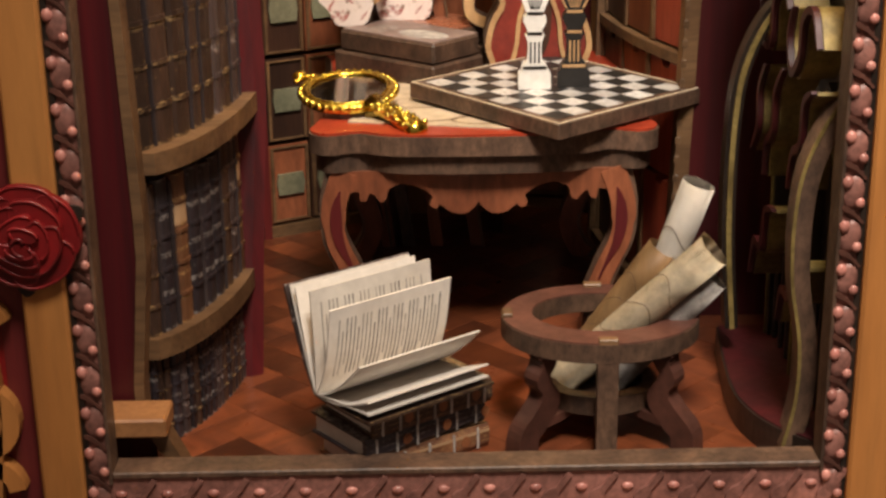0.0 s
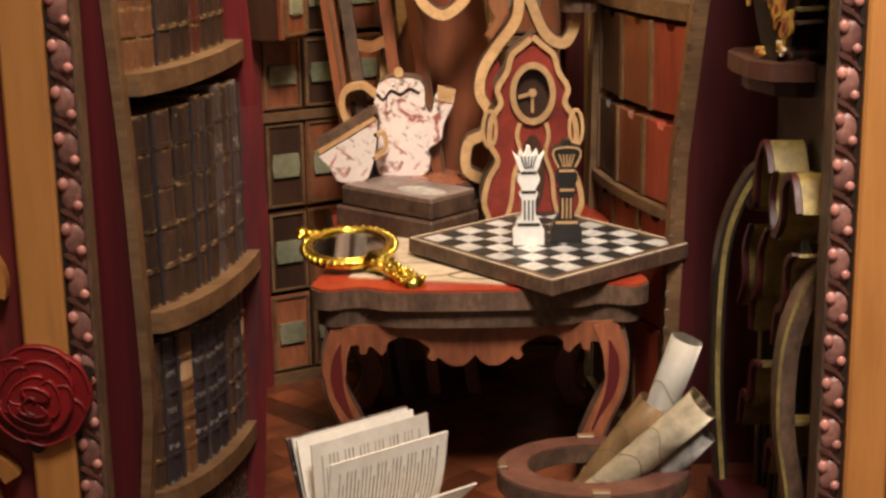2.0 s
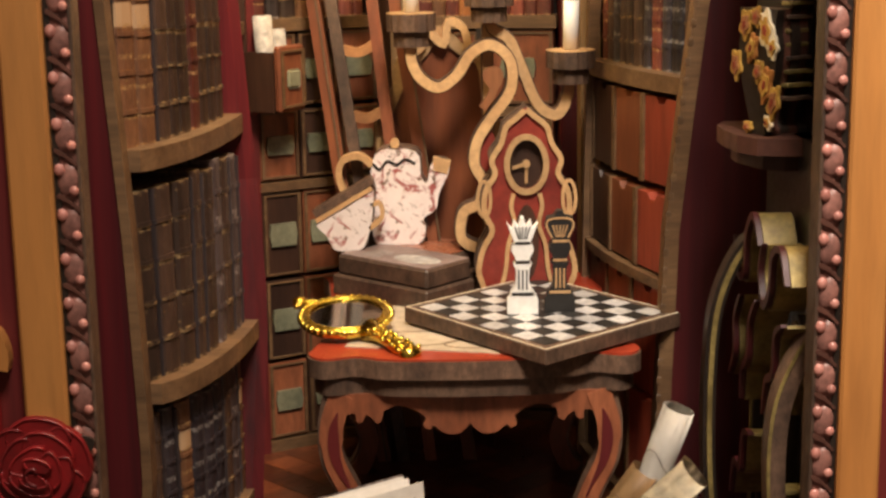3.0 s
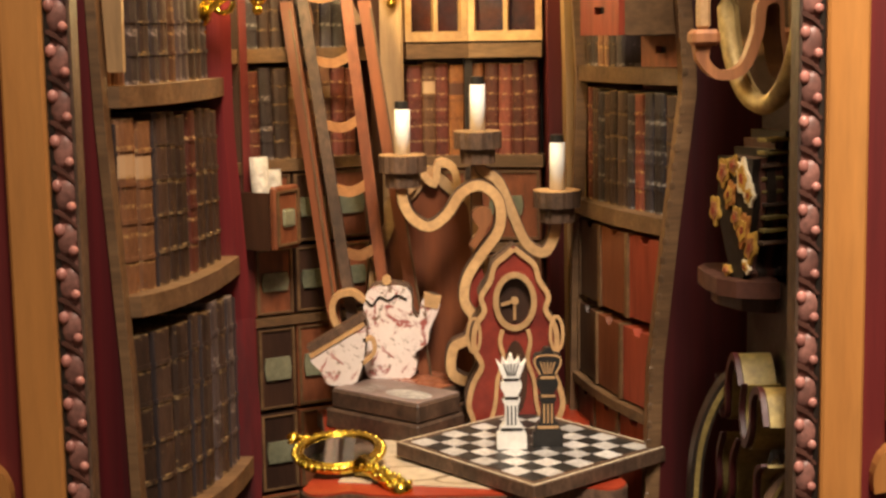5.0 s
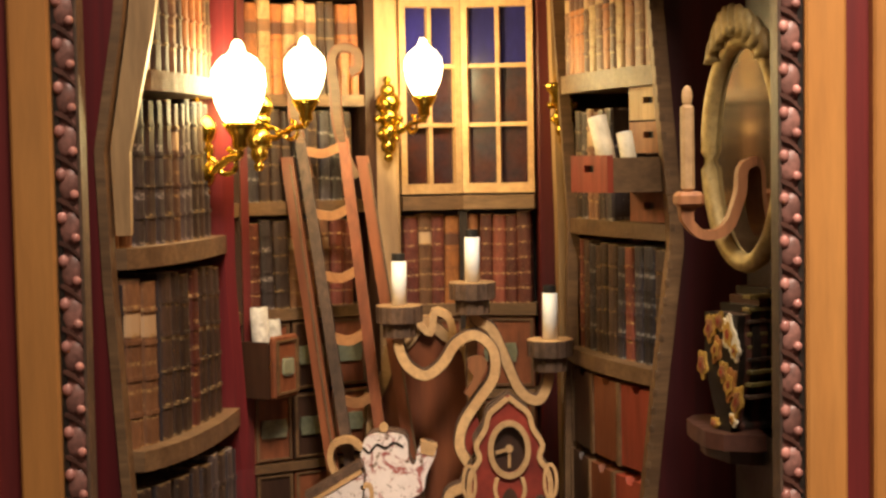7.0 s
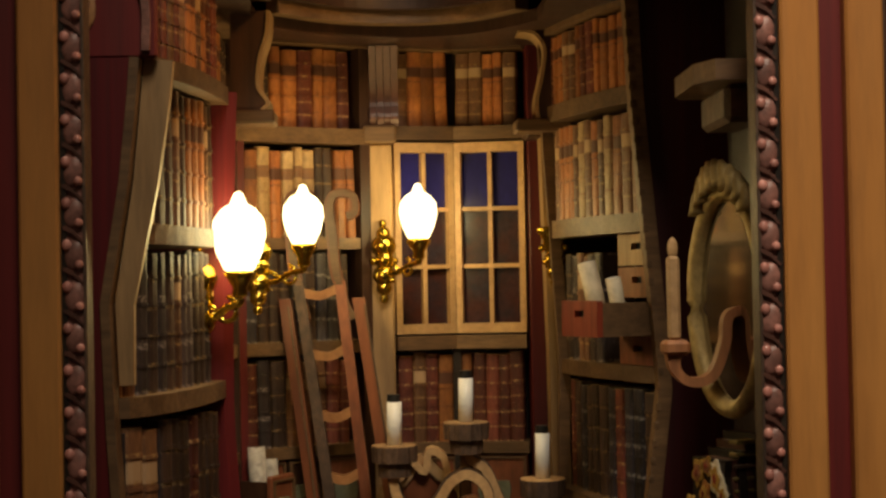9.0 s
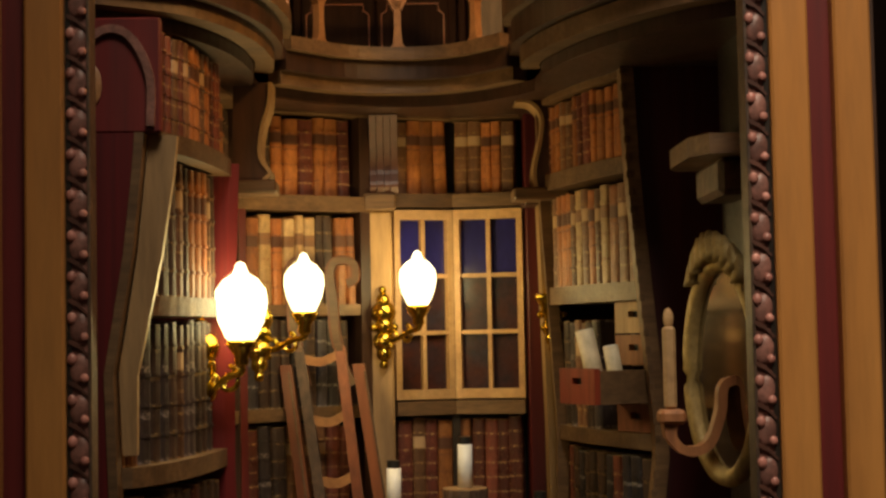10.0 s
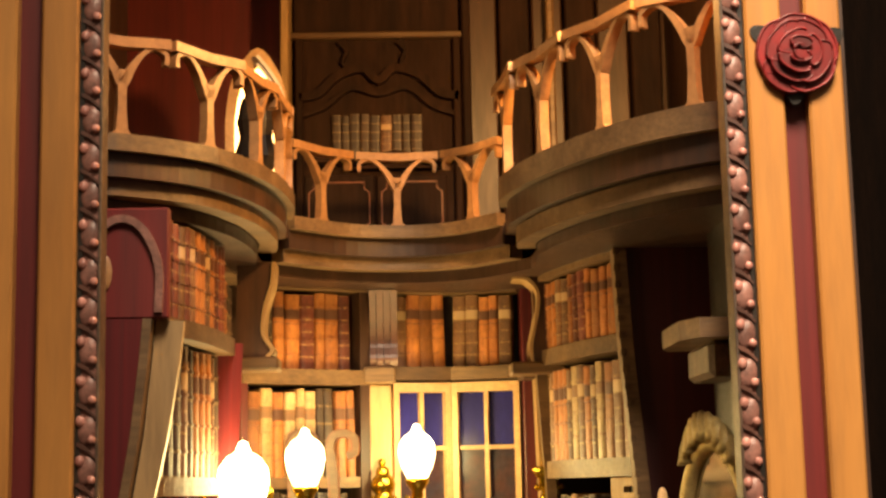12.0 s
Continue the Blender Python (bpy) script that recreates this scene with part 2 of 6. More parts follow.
def box(bm, lo, hi, bevel=0.0, m=None):
    g = bmesh.ops.create_cube(bm, size=1)
    vs = g["verts"]
    c = [(a + b) / 2 for a, b in zip(lo, hi)]
    d = [abs(b - a) for a, b in zip(lo, hi)]
    bmesh.ops.transform(bm, matrix=Matrix.LocRotScale(c, None, d), verts=vs)
    if bevel:
        es = list({e for v in vs for e in v.link_edges})
        r = bmesh.ops.bevel(bm, geom=es, offset=bevel, segments=1, affect="EDGES")
        vs = [v for v in r["verts"]]
    if m is not None:
        bmesh.ops.transform(bm, matrix=m, verts=vs)
    return bm


def B(lo, hi, bevel=0.0, m=None):
    return box(bmesh.new(), lo, hi, bevel, m)


def rod(bm, a, b, r0, r1=None, n=12):
    a, b = Vector(a), Vector(b)
    q = (b - a).to_track_quat("Z", "Y").to_matrix().to_4x4()
    bmesh.ops.create_cone(bm, cap_ends=True, segments=n, radius1=r0, radius2=r0 if r1 is None else r1, depth=(b - a).length,
                          matrix=Matrix.Translation((a + b) / 2) @ q)
    return bm


def lathe(bm, profile, n=20, at=(0, 0, 0), wobble=0.0, waves=0):
    rings = []
    for r, z in profile:
        ring = []
        for k in range(n):
            a = 2 * math.pi * k / n
            rr = max(r, 1e-3) * (1 + wobble * math.cos(waves * a))
            ring.append(bm.verts.new((at[0] + rr * math.cos(a), at[1] + rr * math.sin(a), at[2] + z)))
        rings.append(ring)
    for p, q in zip(rings, rings[1:]):
        for k in range(n):
            bm.faces.new((p[k], p[(k + 1) % n], q[(k + 1) % n], q[k]))
    bm.faces.new(rings[0][::-1])
    bm.faces.new(rings[-1])
    return bm


def smooth(points, steps=5, closed=False):
    """A curve through the points (Catmull-Rom)."""
    pts = [Vector(p) for p in points]
    n, out = len(pts), []
    for i in range(n if closed else n - 1):
        p0, p1 = pts[i - 1] if closed or i else pts[i], pts[i]
        p2 = pts[(i + 1) % n]
        p3 = pts[(i + 2) % n] if closed or i + 2 < n else p2
        for k in range(steps):
            t = k / steps
            out.append(0.5 * (2 * p1 + (p2 - p0) * t + (2 * p0 - 5 * p1 + 4 * p2 - p3) * t * t + (3 * p1 - p0 - 3 * p2 + p3) * t ** 3))
    if not closed:
        out.append(pts[-1])
    return out


def flat(bm, outline, d0, d1, to, holes=()):
    """A board cut to an outline, with holes, between two depths; to(u, v, d) gives the place."""
    edges = []
    for loop in (outline, *holes):
        vs = [bm.verts.new(to(p[0], p[1], d0)) for p in loop]
        edges += [bm.edges.new((a, b)) for a, b in zip(vs, vs[1:] + vs[:1])]
    faces = [f for f in bmesh.ops.triangle_fill(bm, use_beauty=True, use_dissolve=False, edges=edges)["geom"] if isinstance(f, bmesh.types.BMFace)]
    ext = bmesh.ops.extrude_face_region(bm, geom=faces)
    vs = [v for v in ext["geom"] if isinstance(v, bmesh.types.BMVert)]
    bmesh.ops.translate(bm, vec=Vector(to(0, 0, d1)) - Vector(to(0, 0, d0)), verts=vs)
    return bm


def ribbon(bm, line, width, d0, d1, to, closed=False):
    """A strip of a board, of the given width, that follows a line."""
    n, rows = len(line), []
    for i, p in enumerate(line):
        a = line[i - 1] if closed or i else line[i]
        b = line[(i + 1) % n] if closed or i + 1 < n else line[i]
        t = Vector((b[0] - a[0], b[1] - a[1]))
        t = t.normalized() if t.length > 1e-9 else Vector((1, 0))
        w = width[min(i, len(width) - 1)] if isinstance(width, (list, tuple)) else width
        nx, ny = -t.y * w / 2, t.x * w / 2
        rows.append([bm.verts.new(to(p[0] + s * nx, p[1] + s * ny, d)) for s, d in ((-1, d0), (1, d0), (1, d1), (-1, d1))])
    pairs = list(zip(rows, rows[1:])) + ([(rows[-1], rows[0])] if closed else [])
    for p, q in pairs:
        for k in range(4):
            bm.faces.new((p[k], p[(k + 1) % 4], q[(k + 1) % 4], q[k]))
    if not closed:
        bm.faces.new(rows[0][::-1])
        bm.faces.new(rows[-1])
    return bm


def tube(bm, line, r, n=8, closed=False):
    pts = [Vector(p) for p in line]
    rings, count = [], len(pts)
    for i, p in enumerate(pts):
        a = pts[i - 1] if closed or i else p
        b = pts[(i + 1) % count] if closed or i + 1 < count else p
        q = (b - a).to_track_quat("Z", "Y")
        rr = r[min(i, len(r) - 1)] if isinstance(r, (list, tuple)) else r
        rings.append([bm.verts.new(p + q @ Vector((rr * math.cos(2 * math.pi * k / n), rr * math.sin(2 * math.pi * k / n), 0))) for k in range(n)])
    for p, q in list(zip(rings, rings[1:])) + ([(rings[-1], rings[0])] if closed else []):
        for k in range(n):
            bm.faces.new((p[k], p[(k + 1) % n], q[(k + 1) % n], q[k]))
    if not closed:
        bm.faces.new(rings[0][::-1])
        bm.faces.new(rings[-1])
    return bm


def ball(bm, at, r, squash=(1, 1, 1), u=10, v=7):
    bmesh.ops.create_uvsphere(bm, u_segments=u, v_segments=v, radius=r, matrix=Matrix.Translation(at) @ Matrix.Diagonal((*squash, 1)))
    return bm


def front(u, v, d):
    """An upright board that faces the front: u across, v up, d back."""
    return (u, d, v)


def lying(u, v, d):
    """A board that lies flat: u across, v back, d up."""
    return (u, v, d)


def circle(x, y, rx, ry=None, n=24, a0=0.0, a1=360.0):
    ry = rx if ry is None else ry
    m = n if abs(a1 - a0) >= 360 else n + 1
    return [(x + rx * math.cos(radians(a0 + (a1 - a0) * k / n)), y + ry * math.sin(radians(a0 + (a1 - a0) * k / n))) for k in range(m)]


def soften(ob):
    for p in ob.data.polygons:
        p.use_smooth = True
    return ob

# ---- the setting: shell of the model and its front frame ----


def setting(name, bm, mat, label, category):
    return tagged(part(name, bm, mat), label, category, kind="structure")


setting("wall_left", B((-45, -1, -2), (-43, 92, 190)), M_DARK, "dark brown plywood side wall of the model", "wall")
setting("wall_right", B((43, -1, -2), (45, 92, 190)), M_DARK, "dark brown plywood side wall of the model", "wall")
setting("wall_back", B((-43, 90, -2), (43, 92, 190)), M_DARK, "dark brown plywood back wall of the model", "wall")
setting("ceiling", B((-43, -1, 188), (43, 90, 190)), M_DARK, "dark brown plywood ceiling of the model", "ceiling")
floor = setting("floor", B((-43, -1, -2), (43, 90, -0.35)), M_DARK, "glossy red-brown parquet floor of the model", "floor")
table_cloth = setting("ground", B((-1200, -1200, -8), (1200, 600, -2.2), 1.0), M_DARK, "dark brown table top under the model", "table top")
setting("backdrop", B((-1200, 600, -8), (1200, 620, 1100)), M_DARK, "dark brown wall of the room behind the model", "backdrop")

# front frame: outer strip, maroon channel, inner strip on each side, and a beaded braid round the opening
CX = 1.0
for side, tag in ((-1, "left"), (1, "right")):
    def strip(a, b):
        lo, hi = sorted((CX + side * a, CX + side * b))
        return lo, hi
    jamb = thing("frame_jamb", "orange varnished frame post with a maroon channel", "frame post", group="frame posts", kind="structure")
    for nm, a, b, y0, y1, mat in (("inner_strip", 33.3, 37.0, -3.4, -0.6, M_ORANGE), ("channel", 37.0, 39.4, -1.8, -0.6, M_MAROON), ("outer_strip", 39.4, 43.0, -3.4, -0.6, M_ORANGE)):
        lo, hi = strip(a, b)
        if nm == "inner_strip":
            part(nm, B((lo, y0, -2), (hi, y1, 188), 0.25), mat, jamb)
        elif nm == "channel":
            part(nm, B((lo, y0, -2), (hi, y1, 188)), mat, jamb)
        else:
            part(nm, B((lo, y0, 44 if side < 0 else 40), (hi, y1, 188), 0.25), mat, jamb)
            # carved scroll work fills the foot of the post
            part("backing_panel", B((lo, -1.6, -2), (hi, -0.6, 44 if side < 0 else 40)), M_ROSE, jamb, "red backing behind the scrolls")
            x = (lo + hi) / 2
            for k, (z, r, a0, a1) in enumerate(((35, 3.0, -60, 200), (16, 3.2, -100, 150), (8.5, 2.6, 40, 330), (1.5, 2.6, -60, 170))):
                part("scroll", ribbon(bmesh.new(), circle(x, z, r * 0.8, r, 18, a0, a1) if side > 0 else [(2 * x - p, q) for p, q in circle(x, z, r * 0.8, r, 18, a0, a1)],
                                      [0.8, 1.0, 1.3, 1.5, 1.7] + [1.5] * 30, -3.3, -1.7, front), M_ORANGE, jamb)
            part("stem", ribbon(bmesh.new(), smooth([(x + side * 0.6, 44), (x - side * 1.0, 32), (x + side * 0.6, 21), (x - side * 0.8, 11), (x + side * 0.4, -2)]), 1.3, -3.3, -1.7, front), M_ORANGE, jamb)
    lo, hi = strip(31.0, 33.3)
    part("braid_backing", B((lo, -2.4, -1), (hi, -0.6, 188)), M_BRAID, jamb, "dusky rose braid beside the opening")
    part("inner_lip", B((lo - 0.02 if side > 0 else hi - 0.3, -2.7, 2.0), (lo + 0.3 if side > 0 else hi + 0.02, 0.2, 188), 0.06), M_EDGE, jamb)
    # raised black strip puts the dark of the gap beside the braid in as colour
    part("dark_groove", B((hi - 0.5 if side > 0 else lo, -2.6, -1), (hi if side > 0 else lo + 0.5, -2.3, 188)), M_BLACK, jamb)
    # each turn of the braid is a plump cushion with a bead at two of its corners
    pitch, phase, mid = 3.83, (1.84 if side > 0 else 1.33), (lo + hi) / 2
    braid_mesh = {}
    for k in range(48):
        z = phase + pitch * k
        for nm, r, size, seg, mat, dx, y, dz in (("cushion", 1.0, (0.95, 0.5, 1.5), (12, 8), M_BRAID, 0.0, -2.35, -0.9), ("bead", 0.5, (0.95, 0.7, 1.15), (8, 6), M_BEAD, -0.62, -2.7, 0.0),
                                                 ("small_bead", 0.46, (0.95, 0.7, 1.0), (8, 6), M_BEAD, 0.5, -2.7, -1.8)):
            if nm not in braid_mesh:
                ob = soften(part(nm, ball(bmesh.new(), (0, 0, 0), r, size, *seg), mat, jamb, "pale pink bead" if nm != "cushion" else ""))
                braid_mesh[nm] = ob.data
            else:
                ob = new(nm, braid_mesh[nm])
                ob.parent = jamb
            ob.matrix_basis = Matrix.Translation(Vector((mid + dx, y, z + dz)) * S) @ Matrix.Rotation(radians(12 if nm == "cushion" else 0), 4, "Y")
        if "rope_turn" not in braid_mesh:
            ob = part("rope_turn", ribbon(bmesh.new(), smooth([(-0.95, 0.7), (0, 0.15), (0.9, -0.75)], 4), [0.25, 0.4, 0.45, 0.4, 0.25], -0.25, 0.25, front), M_RINGTOP, jamb)
            braid_mesh["rope_turn"] = ob.data
        else:
            ob = new("rope_turn", braid_mesh["rope_turn"])
            ob.parent = jamb
        ob.location = Vector((mid, -2.5, z + 1.0)) * S
sill = thing("frame_sill", "beaded dusky rose braid along the foot of the frame", "frame sill", kind="structure")
part("braid_backing", B((-30.0, -2.4, -1.1), (32.0, -0.6, 2.6)), M_BRAID, sill)
part("inner_lip", B((-30.0, -2.7, 2.6), (32.0, 0.4, 3.2), 0.12), M_EDGE, sill)
part("outer_rail", B((-33, -3.6, -2.0), (35, -0.6, -1.1), 0.2), M_ORANGE, sill)
for k in range(16):
    b = soften(part("bead", ball(bmesh.new(), (-29.4 + 4.05 * k, -2.45, 1.0), 0.62, (0.9, 0.45, 0.6), 8, 6), M_BEAD, sill))
    part("rope_turn", ribbon(bmesh.new(), smooth([(-28.7 + 4.05 * k, -0.5), (-27.5 + 4.05 * k, 0.9), (-26.4 + 4.05 * k, 2.4)], 4), [0.5, 1.0, 1.2, 1.0, 0.5], -2.75, -2.2, front), M_BRAID, sill)


def frame_rose(x, z, r, label):
    """A flat-cut rose: overlapping petals with turned edges round a tight coil, and dark leaves behind."""
    rose = thing("rose_ornament", label, "rose ornament", (x, -3.4, z))
    rnd = random.Random(int(z))
    for a in (25, 150, 265):
        c, n = math.cos(radians(a)), math.sin(radians(a))
        tip = [(r * (0.55 * c - 0.25 * n), r * (0.55 * n + 0.25 * c)), (r * 1.0 * c - 0.18 * r * n, r * 1.0 * n + 0.18 * r * c), (r * 1.18 * c, r * 1.18 * n), (r * 1.0 * c + 0.18 * r * n, r * 1.0 * n - 0.18 * r * c), (r * (0.55 * c + 0.25 * n), r * (0.55 * n - 0.25 * c))]
        part("leaf", flat(bmesh.new(), [tuple(p) for p in smooth(tip, 4, True)], -0.2, 0.1, front), M_BLACK, rose, "dark leaf")
    for ring, (reach, n, wide, y, turn) in enumerate(((0.98, 5, 0.62, -0.2, 20), (0.74, 4, 0.52, -0.75, 58), (0.50, 3, 0.40, -1.25, 5), (0.30, 2, 0.26, -1.7, 80))):
        for k in range(n):
            a = radians(turn + 360 * k / n + rnd.uniform(-9, 9))
            c, q = math.cos(a), math.sin(a)
            rr, w = r * reach * rnd.uniform(0.92, 1.04), r * wide * rnd.uniform(0.9, 1.1)
            rim = [(0.12, -0.45), (0.55, -0.98), (0.88, -0.72), (1.0, -0.12), (0.95, 0.5), (0.62, 1.0), (0.15, 0.5)]
            line = smooth([(rr * u * c - w * v * q, rr * u * q + w * v * c) for u, v in rim], 5, True)
            lift = y - 0.09 * k
            petal = part("petal", flat(bmesh.new(), [tuple(p) for p in line], lift - 0.25, lift + 0.35, front), M_ROSE, rose)
            edge_line = [Vector((p[0] * 0.97, lift - 0.28, p[1] * 0.97)) for p in line[5:31]]
            soften(part("curled_edge", tube(bmesh.new(), edge_line, [0.04] + [0.13] * 24 + [0.04], 6), M_ROSE, petal))
    coil = [Vector((0.10 * r * t * math.cos(1.9 * t), -2.1, 0.10 * r * t * math.sin(1.9 * t))) for t in [0.15 * k for k in range(1, 18)]]
    soften(part("coiled_heart", tube(bmesh.new(), coil, 0.17, 6), M_ROSE, rose))
    return rose


frame_rose(-35.0, 25.4, 4.5, "deep red carved rose on the frame post")
frame_rose(39.4, 128.6, 4.5, "dusty red carved rose on the frame post")

# ---- walls of shelves ----


def lerp_profile(profile, z):
    for (z0, x0), (z1, x1) in zip(profile, profile[1:]):
        if z <= z1:
            return x0 + (x1 - x0) * max(0.0, z - z0) / (z1 - z0)
    return profile[-1][1]


BOOK_MESH = {}
for kind_, mat in BOOKS.items():
    bm = bmesh.new()
    sec = [(-1, 5), (-1, 0.5), (-0.8, 0.16), (-0.4, 0.0), (0.4, 0.0), (0.8, 0.16), (1, 0.5), (1, 5)]
    flat(bm, sec, 0, 14, lying)
    for zb in (2.6, 5.6, 8.6, 11.4):
        flat(bm, [(-1.03, 0.6), (-0.82, 0.06), (-0.4, -0.14), (0.4, -0.14), (0.82, 0.06), (1.03, 0.6)], zb, zb + 0.35, lying)
    bmesh.ops.recalc_face_normals(bm, faces=bm.faces)
    bmesh.ops.scale(bm, vec=(S, S, S), verts=bm.verts)
    BOOK_MESH[kind_] = bpy.data.meshes.new("book")
    bm.to_mesh(BOOK_MESH[kind_])
    bm.free()
    BOOK_MESH[kind_].materials.append(mat)
BOOK_WORDS = {"dark": "worn dark leather", "brown": "brown leather", "orange": "orange calf leather", "cream": "cream vellum", "red": "red leather", "navy": "blue-black leather", "grey": "grey-violet cloth", "slate": "thin slate grey for a raised ridge"}


def books_along(line, z, height, kinds, width, seed, place, lean=0.0, depth=5.0, thin=False):
    """A row of upright books whose spines follow a line on the plan and face to its right."""
    rnd = random.Random(seed)
    pts = [Vector(p) for p in line]
    lens = [(b - a).length for a, b in zip(pts, pts[1:])]
    total, s = sum(lens), 0.15
    slim = False
    while True:
        # slim slate pieces stand in for the raised ridges between the spines
        slim = thin and not slim and rnd.random() < 0.42
        w = 0.4 if slim else width * rnd.uniform(0.75, 1.25)
        if s + w > total - 0.05:
            break
        c, acc = s + w / 2, 0.0
        for (a, b), l in zip(zip(pts, pts[1:]), lens):
            if acc + l >= c or b is pts[-1]:
                d = (b - a).normalized()
                p = a + d * (c - acc)
                break
            acc += l
        k = "slate" if slim else rnd.choice(kinds)
        h = height * (0.97 if slim else rnd.uniform(0.965, 1.015))
        ob = new("book", BOOK_MESH[k])
        ob.matrix_world = (Matrix.Translation(Vector((p.x, p.y, z)) * S) @ Matrix.Rotation(math.atan2(d.y, d.x), 4, "Z")
                           @ Matrix.Rotation(radians(rnd.uniform(-1.2, 1.2)), 4, "Y") @ Matrix.Rotation(radians(lean), 4, "X") @ Matrix.Diagonal((w / 2.06, depth / 5, h / 14, 1)))
        tagged(ob, "upright book in %s %s" % (BOOK_WORDS[k], place), "book", group="books " + place)
        s += w


# left front bookcase with bowed shelves
A_FRONT = [(0, -28.4), (8, -28.3), (21, -27.1), (43, -27.7), (68, -29.2), (80, -29.6), (92, -27.6), (103, -26.4)]
A_BACK = [(0, -21.2), (12, -20.8), (30, -20.0), (50, -21.3), (66, -22.3), (85, -22.2), (104, -21.4)]
A_DEPTH = [(0, 25.0), (29, 31.5), (45, 34.0), (110, 34.0)]


def bowed(z, out=0.0, n=10):
    xf, xb, yb = lerp_profile(A_FRONT, z), lerp_profile(A_BACK, z), lerp_profile(A_DEPTH, z)
    pts = []
    for k in range(n + 1):
        a = math.pi / 2 * k / n
        s, c = math.sin(a), 1 - math.cos(a)
        u, v = 0.6 * s + 0.4 * k / n, 0.6 * c + 0.4 * k / n
        pts.append(Vector((xf + (xb - xf) * u + out * math.cos(a * 0.6), 8 + (yb - 8) * v - out * math.sin(a) * 0.0)))
    return pts


case = thing("bookcase", "dark bookcase with bowed shelves and a red curtain panel", "bookcase")
ZS = [z for z in range(0, 105, 4)]
edge = [(lerp_profile(A_FRONT, z), z) for z in ZS]
part("curtain_panel", flat(bmesh.new(), [(-35.5, 0)] + edge + [(-35.5, 104)], 5.6, 7.4, front), M_CURTAIN, case, "deep red panel painted as a hanging curtain")
part("panel_edge", ribbon(bmesh.new(), [(x - 0.35, z) for x, z in edge], 0.9, 5.3, 8.2, front), M_SHELF, case, "worn brown edge")
# paler wood than the panel edge puts the lamp's light into the colour
part("oak_stile", ribbon(bmesh.new(), [(x + 1.0 + 0.02 * (z - 68), z) for x, z in edge if z > 68], [1.4, 1.6, 1.8, 2.0, 2.2, 2.4, 2.6, 2.8, 2.8], 7.3, 8.6, front), M_PILAR, case, "oak stile, paler for the lamp light on it")
bm = bmesh.new()
rows = []
for z in ZS:
    x, y = lerp_profile(A_BACK, z), lerp_profile(A_DEPTH, z)
    rows.append([bm.verts.new(v) for v in ((x + 0.4, y, z), (x + 1.5, y + 0.6, z), (x + 1.2, y + 2.0, z), (x - 14, y + 2.0, z), (x - 14, y, z))])
for p, q in zip(rows, rows[1:]):
    for k in range(5):
        bm.faces.new((p[k], p[(k + 1) % 5], q[(k + 1) % 5], q[k]))
part("back_panel", bm, M_CURTAIN, case, "maroon side panel with a rounded edge")
part("case_back", flat(bmesh.new(), [(-35.5, 7.6), (-35, 7.6), (-33.5, 33), (-35.5, 33)], 0, 103, lying), M_BLACK, case)
for z in (9.4, 27.2, 49.2, 68.8, 86.0, 102.6):
    pts = bowed(z, 1.1)
    part("shelf", flat(bmesh.new(), [tuple(p) for p in pts] + [(-33.8, pts[-1].y), (-34.8, 8)], z - 0.1, z + 1.9, lying), M_SHELF, case)
for k, (z, h, kinds, w) in enumerate(((11.3, 14.6, ["brown", "navy", "grey", "dark", "navy"], 2.0), (29.1, 18.6, ["dark", "navy", "dark", "grey", "dark"], 2.5),
                                      (51.1, 16.6, ["red", "brown", "dark", "red", "dark"], 2.6), (70.7, 14.7, ["dark", "grey", "brown"], 2.2), (87.9, 14.2, ["brown", "orange", "dark"], 2.2))):
    books_along(bowed(z + 4, -0.6), z, h, kinds, w, 11 + k, "on the bowed shelves", 0, 5, k < 3)
books_along(bowed(104, -0.6), 104.5, 10.8, ["orange", "red", "brown"], 1.9, 29, "on the topmost bowed shelf")
books_along(bowed(3, -0.4), 0.0, 9.2, ["navy", "grey", "dark"], 1.0, 31, "on the lowest bowed shelf")
ped = thing("pedestal", "small oak bracket with a sloping leg beside the curtain", "pedestal")
# orange wood on the top holds the warm light that falls there
part("top", B((-32.0, 0.6, 4.9), (-25.6, 5.0, 6.7), 0.2), M_RUNG, ped)
part("leg", flat(bmesh.new(), [(-27.6, 4.9), (-26.0, 4.9), (-23.6, 0), (-25.2, 0)], 2.0, 4.4, front), M_SHELF, ped)
part("panel", B((-32.0, 3.0, 0), (-27.0, 4.8, 4.9)), M_CURTAIN, ped)

# long left wall of shelves and drawers, and its back-left bay
B1 = (Vector((-26.0, 37.0)), Vector((-24.6, 70.0)))
B2 = (Vector((-24.6, 70.0)), Vector((-5.9, 80.2)))


def bay(name, a, b, z0, z1, back, label):
    """A shelf unit along a line on the plan: backing only; its boards and contents come after."""
    d = (b - a).normalized()
    n = Vector((-d.y, d.x))
    ob = thing(name, label, "bookcase")
    q = [a + n * back, b + n * back, b + n * (back + 1.2), a + n * (back + 1.2)]
    part("backing", flat(bmesh.new(), [tuple(p) for p in q], z0, z1, lying), M_BLACK, ob)
    return ob


def board(ob, a, b, z, thick, out, back, mat=None, name="shelf"):
    d = (b - a).normalized()
    n = Vector((-d.y, d.x))
    q = [a - n * out, b - n * out, b + n * back, a + n * back]
    return part(name, flat(bmesh.new(), [tuple(p) for p in q], z, z + thick, lying), mat or M_SHELF, ob)


def upright(ob, p, d, width, z0, z1, out, back, mat, name="upright", label=""):
    n = Vector((-d.y, d.x))
    q = [p - n * out, p + d * width - n * out, p + d * width + n * back, p + n * back]
    return part(name, flat(bmesh.new(), [tuple(v) for v in q], z0, z1, lying), mat, ob, label)


